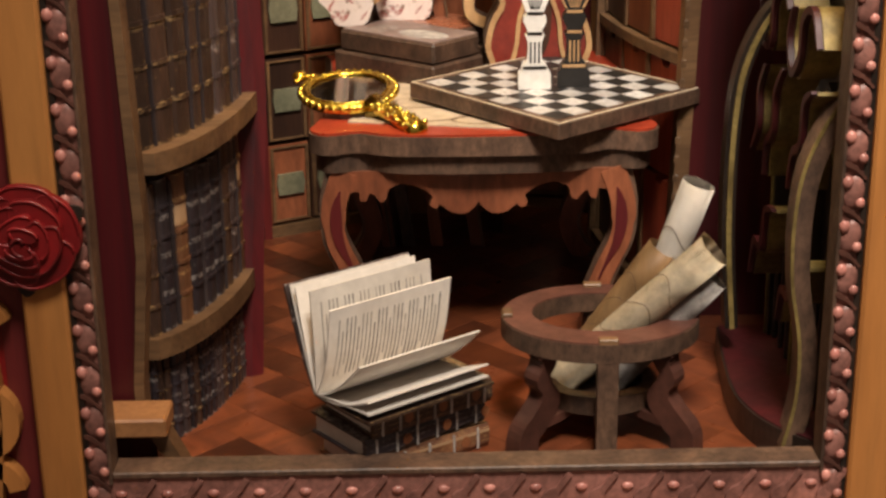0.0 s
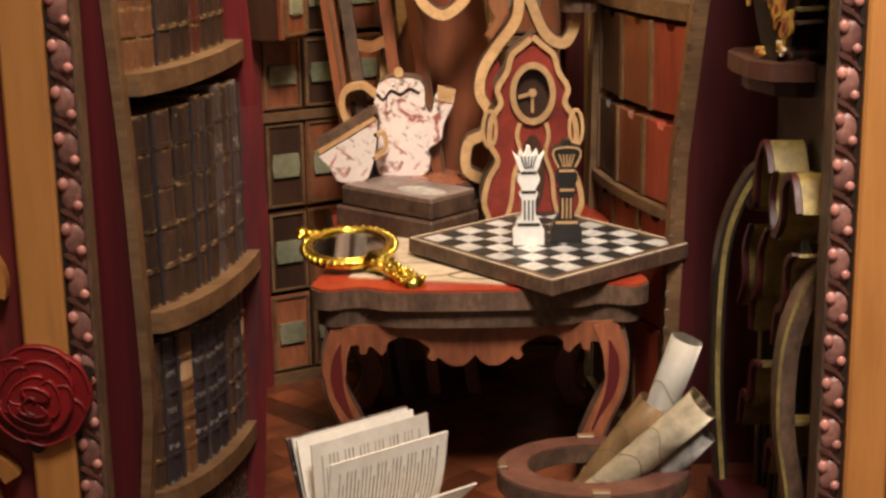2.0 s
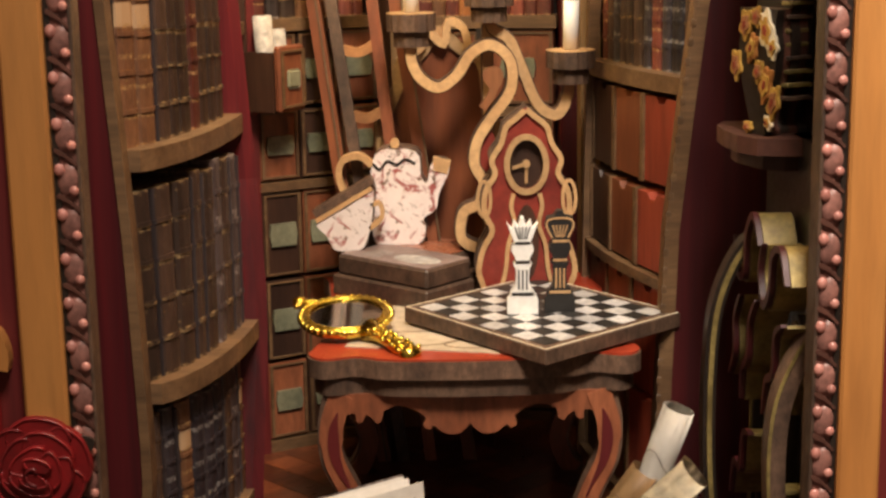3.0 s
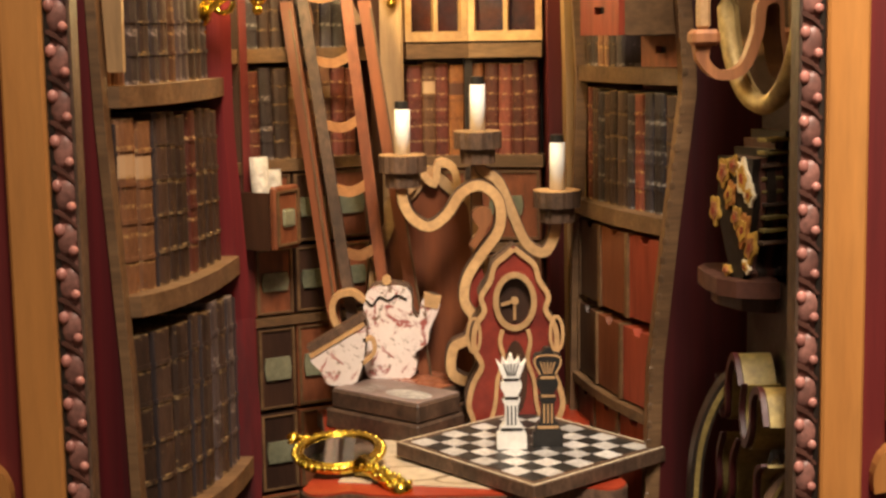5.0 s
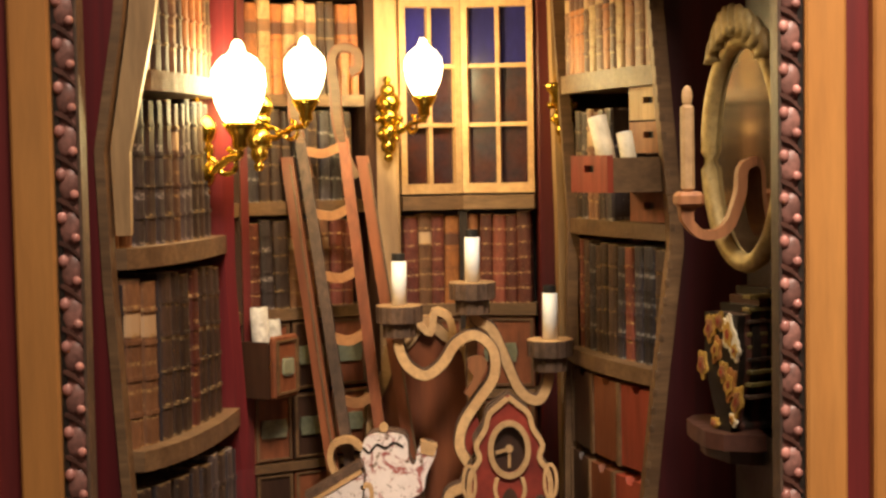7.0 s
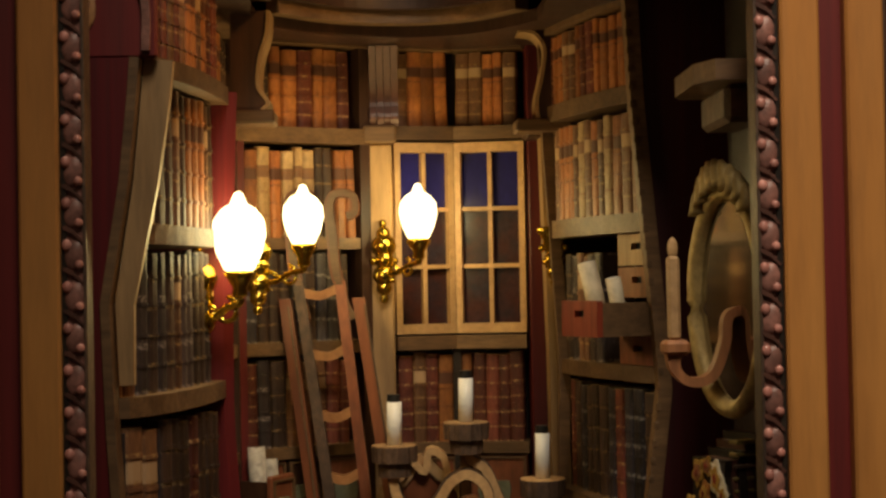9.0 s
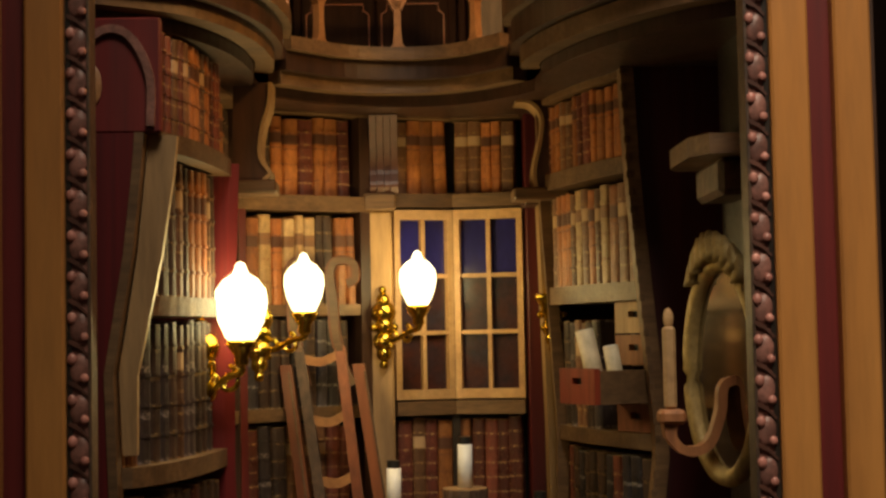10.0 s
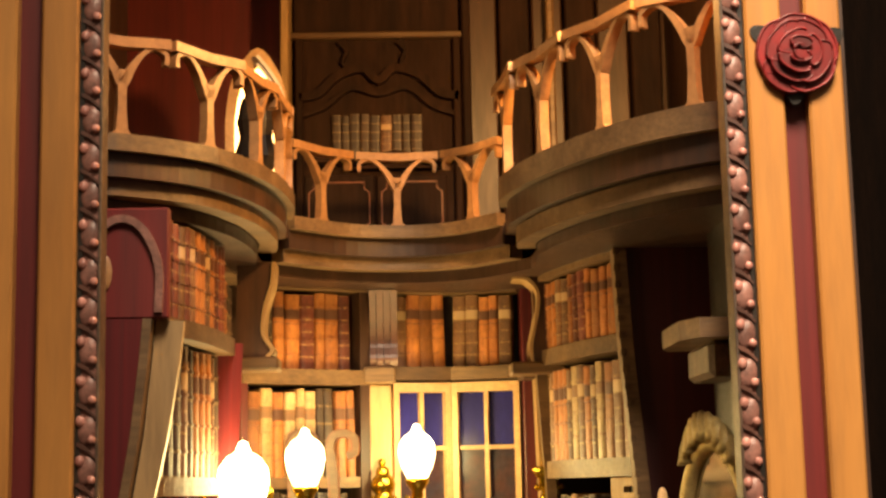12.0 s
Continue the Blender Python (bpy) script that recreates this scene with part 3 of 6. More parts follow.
def drawer(ob, a, b, z0, z1, out, mat, plate=True, notch=False):
    """A drawer front between two places on the plan, with a moulded rim and a label plate or a notch."""
    d = (b - a).normalized()
    n = Vector((-d.y, d.x))
    L = (b - a).length

    def to(u, v, k):
        p = a + d * u - n * k
        return (p.x, p.y, v)
    dr = part("drawer", flat(bmesh.new(), [(0.15, z0 + 0.15), (L - 0.15, z0 + 0.15), (L - 0.15, z1 - 0.15)] + ([(L / 2 + 1.1, z1 - 0.15), (L / 2 + 0.6, z1 - 0.9), (L / 2 - 0.6, z1 - 0.9), (L / 2 - 1.1, z1 - 0.15)] if notch else []) + [(0.15, z1 - 0.15)],
                             out - 4.0, out, to), mat, ob)
    rim = [(0.5, z0 + 0.5), (L - 0.5, z0 + 0.5), (L - 0.5, z1 - 0.5), (0.5, z1 - 0.5)]
    if plate:
        part("moulding", ribbon(bmesh.new(), rim, 0.45, out, out + 0.3, to, True), M_SHELF, dr)
        part("label_plate", flat(bmesh.new(), [(L / 2 + a_ * min(2.2, L * 0.3), (z0 + z1) / 2 + b_ * (z1 - z0) * 0.13) for a_, b_ in ((-1, -1), (1, -1), (1.12, 0), (1, 1), (-1, 1), (-1.12, 0))], out, out + 0.45, to), M_PLATE, dr, "greenish label plate")
    else:
        for u in (0.0, L - 0.5):
            part("side_edge", flat(bmesh.new(), [(u, z0), (u + 0.5, z0), (u + 0.5, z1), (u, z1)], out - 4, out + 0.25, to), M_SHELF, dr)
    return dr


left = bay("wall_bookcase", *B1, 0, 120, 6.0, "dark wall of shelves and labelled drawers")
corner = bay("corner_bookcase", *B2, 0, 120, 6.0, "corner bay of shelves behind the ladder")
for ob, (a, b) in ((left, B1), (corner, B2)):
    d = (b - a).normalized()
    for z, th, out in ((0, 1.5, 0.8), (36.0, 1.2, 0.6), (57.0, 1.6, 0.8), (71.6, 1.8, 0.8), (86.5, 1.6, 0.6), (101.6, 2.2, 1.2), (115.6, 2.6, 2.0)):
        board(ob, a, b, z, th, out, 6)
    upright(ob, a, d, 1.6, 0, 118, 0.9, 6, M_MAROON, "upright", "maroon upright")
    upright(ob, b - d * 1.6, d, 1.6, 0, 118, 0.9, 6, M_DARK, "upright")
    L = (b - a).length
    nd = 3
    for k in range(nd):
        u0, u1 = 1.8 + (L - 3.6) * k / nd, 1.8 + (L - 3.6) * (k + 1) / nd
        for z0, z1 in ((1.6, 12.5), (12.7, 24.0), (24.2, 35.9), (37.3, 46.8), (47.0, 56.9)):
            drawer(ob, a + d * u0, a + d * u1, z0, z1, 0.2, M_REDWOOD if (k + int(z0)) % 2 else M_DARK)
for (a, b), nm, sd in ((B1, "on the long wall of shelves", 50), (B2, "in the corner bay", 60)):
    d = (b - a).normalized()
    a2, b2 = a + d * 1.7, b - d * 1.7
    books_along([a2, b2], 58.6, 12.2, ["dark", "brown", "grey", "navy", "red"], 2.0, sd, nm)
    books_along([a2, b2], 73.4, 12.4, ["dark", "navy", "dark", "brown"], 1.9, sd + 1, nm)
    books_along([a2, b2], 88.1, 12.8, ["cream", "orange", "cream", "dark", "orange"], 1.75, sd + 2, nm)
    books_along([a2, b2], 103.8, 11.4, ["orange", "orange", "red", "dark", "brown"], 2.1, sd + 3, nm)
# an open drawer with two paper rolls in the corner bay
d2 = (B2[1] - B2[0]).normalized()
o2 = B2[0] + d2 * 0.9
od = part("open_drawer", B((-2.7, -7.0, 0), (2.7, -6.0, 8.4), 0.25), M_REDWOOD, corner, "dark drawer pulled far out")
od.matrix_basis = pose(o2.x * S, o2.y * S, 47.2 * S, 0, 0, math.degrees(math.atan2(d2.y, d2.x)) + 30)
part("moulding", ribbon(bmesh.new(), [(-2.2, 0.7), (2.2, 0.7), (2.2, 7.7), (-2.2, 7.7)], 0.5, -7.3, -7.0, front, True), M_SHELF, od)
part("plate", B((-1.3, -7.4, 3.0), (1.3, -7.0, 5.4), 0.3), M_PLATE, od, "pale label plate")
part("side", B((-2.7, -6.0, 0), (-2.2, 0, 7.6)), M_DARK, od)
part("side", B((2.2, -6.0, 0), (2.7, 0, 7.6)), M_DARK, od)
part("bottom", B((-2.2, -6.0, 0), (2.2, 0, 0.5)), M_DARK, od)
for u, v, h, r in ((-1.2, -4.0, 11.6, 1.2), (0.9, -4.6, 9.8, 1.15)):
    at = od.matrix_basis @ Vector((u * S, v * S, 0.55 * S))
    roll = thing("paper_roll", "white paper roll standing in the open drawer", "paper roll", tuple(at / S), group="rolls in the drawer")
    soften(part("sheet", tube(bmesh.new(), [(0, 0, 0), (-0.5, 0.3, h)], r, 14), M_GREYMAP, roll))
    # dark disc on the closed end paints in the shade of a hollow
    part("bore", rod(bmesh.new(), (-0.49, 0.3, h - 0.05), (-0.505, 0.3, h + 0.04), r * 0.72, None, 14), M_EDGE, roll, "disc painted as a shaded hollow end")

# back wall with the window
back = thing("back_bookcase", "back wall shelves with books under and over the window", "bookcase")
part("backing", B((-8, 87.2, 0), (22, 88.6, 122)), M_BLACK, back)
WL, WM, WR = Vector((-2.2, 81.6)), Vector((6.8, 84.0)), Vector((17.2, 81.8))
for a, b in ((WL, WM), (WM, WR)):
    for z, th, out in ((0, 1.4, 0.6), (44.0, 1.4, 0.6), (56.2, 1.7, 0.8), (71.6, 2.0, 1.4), (102.4, 2.0, 1.3), (115.6, 2.6, 1.8)):
        board(back, a, b, z, th, out, 3.4)
    d = (b - a).normalized()
    for z0, z1 in ((1.6, 15), (15.2, 29), (29.2, 43.8), (45.5, 56.0)):
        drawer(back, a + d * 0.3, b - d * 0.3, z0, z1, 0.2, M_REDWOOD)
    books_along([a + d * 0.2, b - d * 0.2], 57.9, 13.2, ["orange", "red", "brown", "orange", "red"], 2.0, 70 + int(a.x), "under the window", 0, 3)
    books_along([a + d * 0.2, b - d * 0.2], 104.4, 11.0, ["brown", "brown", "red", "orange"], 1.8, 80 + int(a.x), "over the window", 0, 3)
part("mullion_post", B((6.2, 83.2, 44), (7.4, 86.5, 72)), M_BLACK, back)


def window_leaf(name, a, b):
    d = (b - a).normalized()
    n = Vector((-d.y, d.x))
    L = (b - a).length
    z0, z1 = 73.9, 102.0

    def to(u, v, k):
        p = a + d * u + n * k
        return (p.x, p.y, v)
    w = thing(name, "yellow-lit wooden window leaf with six dark blue panes", "window", kind="structure")
    fr = 0.9
    part("window_frame", flat(bmesh.new(), [(0, z0), (L, z0), (L, z1), (0, z1)], -0.9, 0.9, to, [[(fr, z0 + 1.4), (L - fr, z0 + 1.4), (L - fr, z1 - 1.4), (fr, z1 - 1.4)]]), M_TAN, w)
    part("glazing_bar", flat(bmesh.new(), [(L / 2 - 0.3, z0 + 1.4), (L / 2 + 0.3, z0 + 1.4), (L / 2 + 0.3, z1 - 1.4), (L / 2 - 0.3, z1 - 1.4)], -0.5, 0.6, to), M_TAN, w)
    h = (z1 - z0 - 2.8) / 3
    for k in (1, 2):
        z = z0 + 1.4 + k * h
        part("glazing_bar", flat(bmesh.new(), [(fr, z - 0.3), (L - fr, z - 0.3), (L - fr, z + 0.3), (fr, z + 0.3)], -0.55, 0.55, to), M_TAN, w)
    for k in range(3):
        for u0, u1 in ((fr, L / 2 - 0.3), (L / 2 + 0.3, L - fr)):
            zz = z0 + 1.4 + k * h
            mat = M_BLUE if k == 2 else M_DUSK
            part("pane", flat(bmesh.new(), [(u0, zz), (u1, zz), (u1, zz + h), (u0, zz + h)], 0.7, 0.9, to), mat, w)
    return w


window_leaf("window_1", WL, WM - Vector((0.25, 0)))
window_leaf("window_2", WM + Vector((0.25, 0)), WR)

pil = thing("pilaster", "oak pilaster with fluted bracket beside the window", "pilaster", group="pilasters")
part("shaft", B((-5.8, 79.6, 0), (-2.3, 86, 101.8), 0.3), M_PILAR, pil)
part("capital", B((-6.4, 78.6, 101.8), (-1.6, 86, 104.4), 0.3), M_SHELF, pil)


def bracket(parent, x, w, y, z0, z1, depth, mat):
    prof = smooth([(y - 0.6, z0), (y - 1.2, z0 + 1.2), (y - 0.2, z0 + 3.4), (y - 0.6, z0 + 6.0), (y - depth * 0.6, z1 - 2.2), (y - depth, z1)], 4)
    for k in range(4):
        xa = x + w * k / 4
        out = [(p[0] + (0.0 if k % 2 else 0.35), p[1]) for p in prof] + [(y + 3, z1), (y + 3, z0)]
        part("flute", flat(bmesh.new(), out, xa + 0.03, xa + w / 4 - 0.03, lambda u, v, d: (d, u, v)), mat, parent)


bracket(pil, -5.4, 4.2, 79.6, 104.4, 115.6, 3.4, M_RINGTOP)
pil2 = thing("pilaster", "leaning oak pilaster beside the shelves", "pilaster", group="pilasters")
part("shaft", flat(bmesh.new(), [(20.0, 0), (22.6, 0), (22.2, 70), (21.6, 101.8), (18.9, 101.8), (19.6, 70)], 74, 80, front), M_PILAR, pil2)
part("jamb", B((17.5, 79.0, 0), (20.2, 86, 118), 0.2), M_CURTAIN, pil2, "maroon strip beside the window")
part("capital", B((16.8, 72.6, 101.8), (21.6, 80, 104.2), 0.3), M_DARK, pil2)


def corbel(outline, edge_to, y, label):
    ob = thing("corbel", label, "corbel", group="corbels")
    part("board", flat(bmesh.new(), [tuple(p) for p in outline], y, y + 5, front), M_DARK, ob)
    part("cut_edge", ribbon(bmesh.new(), outline[:edge_to], 0.5, y - 0.35, y + 5.2, front), M_PILAR, ob, "pale worn edge")
    part("foot", B((min(p[0] for p in outline) - 0.6, y - 0.8, 101.9), (max(p[0] for p in outline) + 0.6, y + 5.6, 103.6), 0.25), M_SHELF, ob)
    return ob


s_curve = smooth([(15.4, 115.8), (17.6, 115.4), (19.0, 113.2), (18.6, 109.6), (17.8, 106.0), (18.0, 103.6)], 5)
corbel([tuple(p) for p in s_curve] + [(22.0, 103.6), (21.8, 115.8)], 26, 66, "dark scrolled corbel with a pale edge beside the shelves")
s_curve = smooth([(-17.4, 116.2), (-17.6, 113.4), (-18.6, 110.0), (-18.8, 106.6), (-17.6, 104.6), (-18.4, 103.6)], 5)
corbel([tuple(p) for p in s_curve] + [(-22.4, 103.6), (-22.2, 116.2)], 26, 50, "dark scrolled corbel under the shaded balcony wing")

# right bookcase, leaning like the left one
D_FRONT = [(0, 25.2), (36, 26.4), (51, 28.0), (69, 30.2), (88, 28.6), (103, 27.4), (118, 26.8)]
D_BACK = [(0, 19.6), (50, 20.6), (70, 21.2), (101, 19.4), (118, 19.0)]


def d_line(z, off=0.0):
    """From the back end to the front end, so that spines face into the room; bowed a little."""
    f, b = Vector((lerp_profile(D_FRONT, z), 42.6)), Vector((lerp_profile(D_BACK, z), 68.0))
    m = (f + b) / 2 + Vector((-1.6, -1.0))
    out = []
    for k in range(7):
        t = k / 6
        p = b * (1 - t) ** 2 + 2 * t * (1 - t) * m + f * t * t
        out.append(Vector((p.x + off, p.y)))
    return out


rc = thing("bookcase", "leaning tall bookcase with drawers, dark books and boxes", "bookcase")
ZD = list(range(0, 118, 4))
edge = [(lerp_profile(D_FRONT, z), z) for z in ZD]
part("curtain_panel", flat(bmesh.new(), edge + [(43, 116), (43, 0)], 40.2, 41.8, front), M_DEEPRED, rc, "very dark maroon panel")
part("panel_edge", ribbon(bmesh.new(), [(x + 0.2, z) for x, z in edge], 1.6, 39.8, 43.0, front), M_SHELF, rc, "nibbled olive-brown edge")
for k in range(54):
    z = 1 + 2.15 * k
    part("nick", B((lerp_profile(D_FRONT, z) - 0.75, 39.7, z), (lerp_profile(D_FRONT, z) - 0.1, 39.85, z + 0.9), 0.1), M_SHELF, rc)
edge = [(lerp_profile(D_BACK, z), z) for z in ZD]
part("back_upright", ribbon(bmesh.new(), [(x, z) for x, z in edge], 1.5, 68, 70, front), M_SHELF, rc)
part("backing", flat(bmesh.new(), [(35.5, 42), (37, 42), (31, 70), (29.5, 70)], 0, 116, lying), M_CURTAIN, rc)
for z, th in ((0, 1.4), (28.6, 1.2), (51.2, 2.0), (68.6, 2.0), (87.2, 2.4), (103.0, 2.2), (115.0, 0.8)):
    pts = d_line(z, -0.5)
    part("shelf", flat(bmesh.new(), [tuple(p) for p in pts] + [(35.6, 42.8), (29.6, 68)], z, z + th, lying), M_SHELF, rc)
for z0, z1 in ((1.6, 14.8), (15.0, 28.4), (30.0, 39.4), (40.2, 50.6)):
    pts = d_line((z0 + z1) / 2, 0.3)
    for k in range(0, 6, 2):
        drawer(rc, pts[k], pts[k + 2], z0, z1, 0.0, M_REDDRAW if k == 4 else M_CHAIR if k == 2 else M_DARK, False, True)
books_along(d_line(60, 0.8), 53.2, 14.4, ["dark", "red", "navy", "dark", "red"], 2.3, 91, "in the leaning bookcase")
books_along(d_line(95, 0.4), 89.6, 12.6, ["orange", "brown", "orange", "cream", "brown"], 2.0, 92, "in the leaning bookcase")
books_along(d_line(110, 0.2), 105.2, 9.4, ["orange", "red", "brown"], 2.0, 93, "in the leaning bookcase")
pts = d_line(78, 0.6)
books_along(pts[:4], 70.6, 14.2, ["dark", "brown", "grey"], 2.2, 94, "in the leaning bookcase")
# three small boxes with slots, the middle one pulled out and holding two scrolls
pa, pb = pts[4], pts[6]
for z0, z1, out, lab, mat in ((70.7, 74.3, 0.2, "dark red box with a dark slot, closed", M_REDWOOD), (74.5, 78.9, 8.6, "red-fronted box pulled far out, holding two scrolls", M_KRAFT), (79.1, 82.9, 0.2, "red-brown box with a dark slot, closed", M_KRAFT), (83.1, 87.1, 0.2, "pale kraft box with a dark slot, closed", M_PILAR)):
    bx = thing("slotted_box", lab, "box", group="slotted boxes")
    d = (pb - pa).normalized()
    n = Vector((d.y, -d.x))
    L = (pb - pa).length - 0.4

    def to(u, v, k, pa=pa, d=d, n=n):
        p = pa + d * (u + 0.2) + n * k
        return (p.x, p.y, v)
    slot = [(L / 2 - 1.1, z1 - 2.0), (L / 2 + 1.1, z1 - 2.0), (L / 2 + 1.1, z1 - 1.2), (L / 2 - 1.1, z1 - 1.2)]
    part("front", flat(bmesh.new(), [(0, z0), (L, z0), (L, z1), (0, z1)], out - 0.8, out, to, [slot]), M_REDDRAW if out > 1 else mat, bx)
    # black sheet stands in for the shade inside the slot
    part("slot_back", flat(bmesh.new(), slot, out - 0.9, out - 0.82, to), M_INK, bx)
    for u in (0.0, L - 0.7):
        part("side", flat(bmesh.new(), [(u, z0), (u + 0.7, z0), (u + 0.7, z1 - 0.3), (u, z1 - 0.3)], min(out - 8, -0.5), out - 0.8, to), M_SHELF, bx)
    part("bottom", flat(bmesh.new(), [(0.7, z0), (L - 0.7, z0), (L - 0.7, z0 + 0.5), (0.7, z0 + 0.5)], min(out - 8, -0.5), out - 0.8, to), mat, bx)
    if out > 1:
        for u, k, h, r, tilt in ((L * 0.34, out - 4.2, 8.6, 1.15, -0.3), (L * 0.66, out - 5.4, 6.6, 0.95, 1.2)):
            roll = thing("paper_roll", "cream map roll standing in the pulled-out box", "paper roll", group="rolls in the box")
            a_, b_ = Vector(to(u, z0 + 0.5, k)), Vector(to(u + tilt - 1.0, z0 + 0.5 + h, k + 1.4))
            soften(part("sheet", tube(bmesh.new(), [a_, b_], r, 14), M_MAP, roll))
            part("bore", tube(bmesh.new(), [b_ - (b_ - a_) * 0.002, b_ + (b_ - a_) * 0.006], r * 0.72, 14), M_PAPER, roll, "pale disc painted as a shaded hollow end")

# ---- balcony and upper floor ----
LIP = [Vector(p) for p in smooth([(-35, 5), (-29, 7), (-21, 14), (-16.2, 26), (-14.6, 40), (-15.5, 50)], 5)]
MID = [Vector(p) for p in smooth([(-15.5, 57), (-8, 64.5), (0, 66.6), (7, 64.5), (13.2, 57)], 5)]
RIP = [Vector(p) for p in smooth([(13.4, 50), (13.2, 43), (17, 29), (24, 15), (31, 7), (37, 4)], 5)]
RIM = LIP + MID + RIP


def offset(line, k):
    out = []
    for i, p in enumerate(line):
        t = (line[min(i + 1, len(line) - 1)] - line[max(i - 1, 0)])
        t = t.normalized() if t.length > 0 else Vector((1, 0))
        out.append(p + Vector((-t.y, t.x)) * k)
    return out


balcony = thing("balcony", "curved wooden balcony with a moulded cornice", "balcony", kind="structure")
for nm, k, z0, z1, mat in (("floor_slab", 0.8, 120.6, 122.2, M_DARK), ("soffit", 4.2, 115.8, 117.4, M_DARK)):
    ring = offset(RIM, k)
    part(nm, flat(bmesh.new(), [tuple(p) for p in ring] + [(43, 4), (43, 89.5), (-43, 89.5), (-43, 5)], z0, z1, lying), mat, balcony)
for nm, k, w, z0, z1, mat in (("cornice_top", 0.2, 1.6, 121.8, 123.6, M_SHELF), ("cornice_band", 1.6, 2.2, 119.2, 121.8, M_DARK), ("cornice_step", 2.8, 2.4, 117.4, 119.2, M_SHELF)):
    for seg in (LIP, MID, RIP):
        up = 0.0 if seg is not RIP else {"cornice_top": 2.4, "cornice_band": 1.2, "cornice_step": 0.4}[nm]
        part(nm, ribbon(bmesh.new(), offset(seg, k), w, z0 + up * (0.5 if nm != "cornice_step" else 0.0), z1 + up, lying), mat, balcony)


def y_baluster(parent, p, d, h, w, z=123.6):
    """A post that forks into two curved arms with curled tips."""
    def to(u, v, k):
        n = Vector((-d.y, d.x))
        q = p + d * u + n * k
        return (q.x, q.y, v)
    post = part("baluster", ribbon(bmesh.new(), [(0, z), (0, z + 0.5), (0, z + h * 0.3), (0, z + h * 0.55), (0, z + h * 0.7)], [2.2, 1.3, 0.9, 1.0, 1.5], -0.6, 0.6, to), M_RUNG, parent)
    for s in (-1, 1):
        part("arm", ribbon(bmesh.new(), smooth([(s * 0.15, z + h * 0.55), (s * w * 0.14, z + h * 0.8), (s * w * 0.3, z + h * 0.97), (s * w * 0.45, z + h * 0.93), (s * w * 0.46, z + h * 0.8)], 4), [1.0, 1.0, 0.9, 0.8, 0.7, 0.6] + [0.5] * 20, -0.6, 0.6, to), M_RUNG, post)
    part("rail_piece", ribbon(bmesh.new(), [(-w * 0.5, z + h * 1.03), (0, z + h * 1.0), (w * 0.5, z + h * 1.03)], 1.1, -0.8, 0.8, to), M_RUNG, post)


for nm, seg, n, lab in (("balustrade", MID, 3, "orange-brown balustrade of forked posts on the balcony"), ("balustrade", RIP, 4, "orange-brown balustrade of forked posts along the balcony wing"), ("balustrade", LIP, 5, "shaded brown balustrade of forked posts along the balcony wing")):
    rail = thing(nm, lab, "balustrade", group="balustrades")
    lens = [(b - a).length for a, b in zip(seg, seg[1:])]
    tot = sum(lens)
    for k in range(n):
        c, acc = tot * (k + 0.5) / n, 0
        for (a, b), l in zip(zip(seg, seg[1:]), lens):
            if acc + l >= c:
                d = (b - a).normalized()
                y_baluster(rail, a + d * (c - acc) + Vector((-d.y, d.x)) * 0.3, d, 10.0 if seg is not RIP else 12.4, tot / n * 0.98, 123.6 if seg is not RIP else 126.0)
                break
            acc += l
upper = thing("upper_bookcase", "dark carved bookcase on the upper floor", "bookcase")
part("body", B((-17, 84, 122.2), (9.5, 89, 188), 0.3), M_CABINET, upper)
for x in (-15.4, -4.1):
    part("door", B((x, 83.3, 124.2), (x + 11.0, 84, 134.6), 0.2), M_CABINET, upper)
    part("gilt_line", ribbon(bmesh.new(), [(x + 1.6, 125.4), (x + 9.4, 125.4), (x + 9.4, 126.4), (x + 10.2, 127.0), (x + 10.2, 131.8), (x + 9.4, 132.4), (x + 9.4, 133.4), (x + 1.6, 133.4), (x + 1.6, 132.4), (x + 0.8, 131.8), (x + 0.8, 127.0), (x + 1.6, 126.4)], 0.2, 83.15, 83.35, front, True), M_REDWOOD, upper, "thin pale line")
for x in (-16.6, 8.2):
    part("stile", B((x, 82.6, 122.2), (x + 1.2, 84.2, 156.4), 0.2), M_CABINET, upper)
part("crest", flat(bmesh.new(), [tuple(p) for p in smooth([(-9.5, 135.4), (-5.5, 136.0), (-4.2, 137.6), (-1.0, 138.2), (1.6, 137.6), (2.8, 136.0), (6.0, 135.4)], 4)], 82.4, 84.1, front), M_CABINET, upper)
for x, z in ((-9.4, 154.4), (-0.2, 154.4)):
    part("drop", ribbon(bmesh.new(), smooth([(x, 156.2), (x + 0.9, 154.4), (x + 0.3, 152.6), (x + 1.4, 151.0)], 4), [1.6, 1.3, 1.0, 0.8, 0.5], 82.9, 84.2, front), M_CABINET, upper)
part("cornice", ribbon(bmesh.new(), smooth([(-16, 147), (-13, 147.6), (-10, 150.4), (-6, 151.6), (-3.5, 149.6), (-1, 151.6), (3, 150.4), (6, 147.6), (9, 147)], 4), 1.3, 82.6, 84.2, front), M_CABINET, upper)
part("cornice", ribbon(bmesh.new(), smooth([(-16, 144), (-12, 145.4), (-8, 148.4), (-3.5, 147.4), (1, 148.4), (5, 145.4), (9, 144)], 4), 0.7, 82.8, 84.2, front), M_CABINET, upper)
part("ledge", B((-17.4, 82.4, 156.4), (9.9, 84.2, 157.4), 0.2), M_SHELF, upper)
books_along([Vector((-11, 83.2)), Vector((4.5, 83.2))], 137.2, 7.0, ["dark", "dark", "brown", "dark"], 1.5, 99, "on the upper floor", 0, 2)
part("book_ledge", B((-14, 81.6, 136.2), (8, 84.2, 137.2), 0.2), M_CABINET, upper)
side_case = thing("upper_panelling", "dark panelling on the upper floor", "panelling", kind="structure")
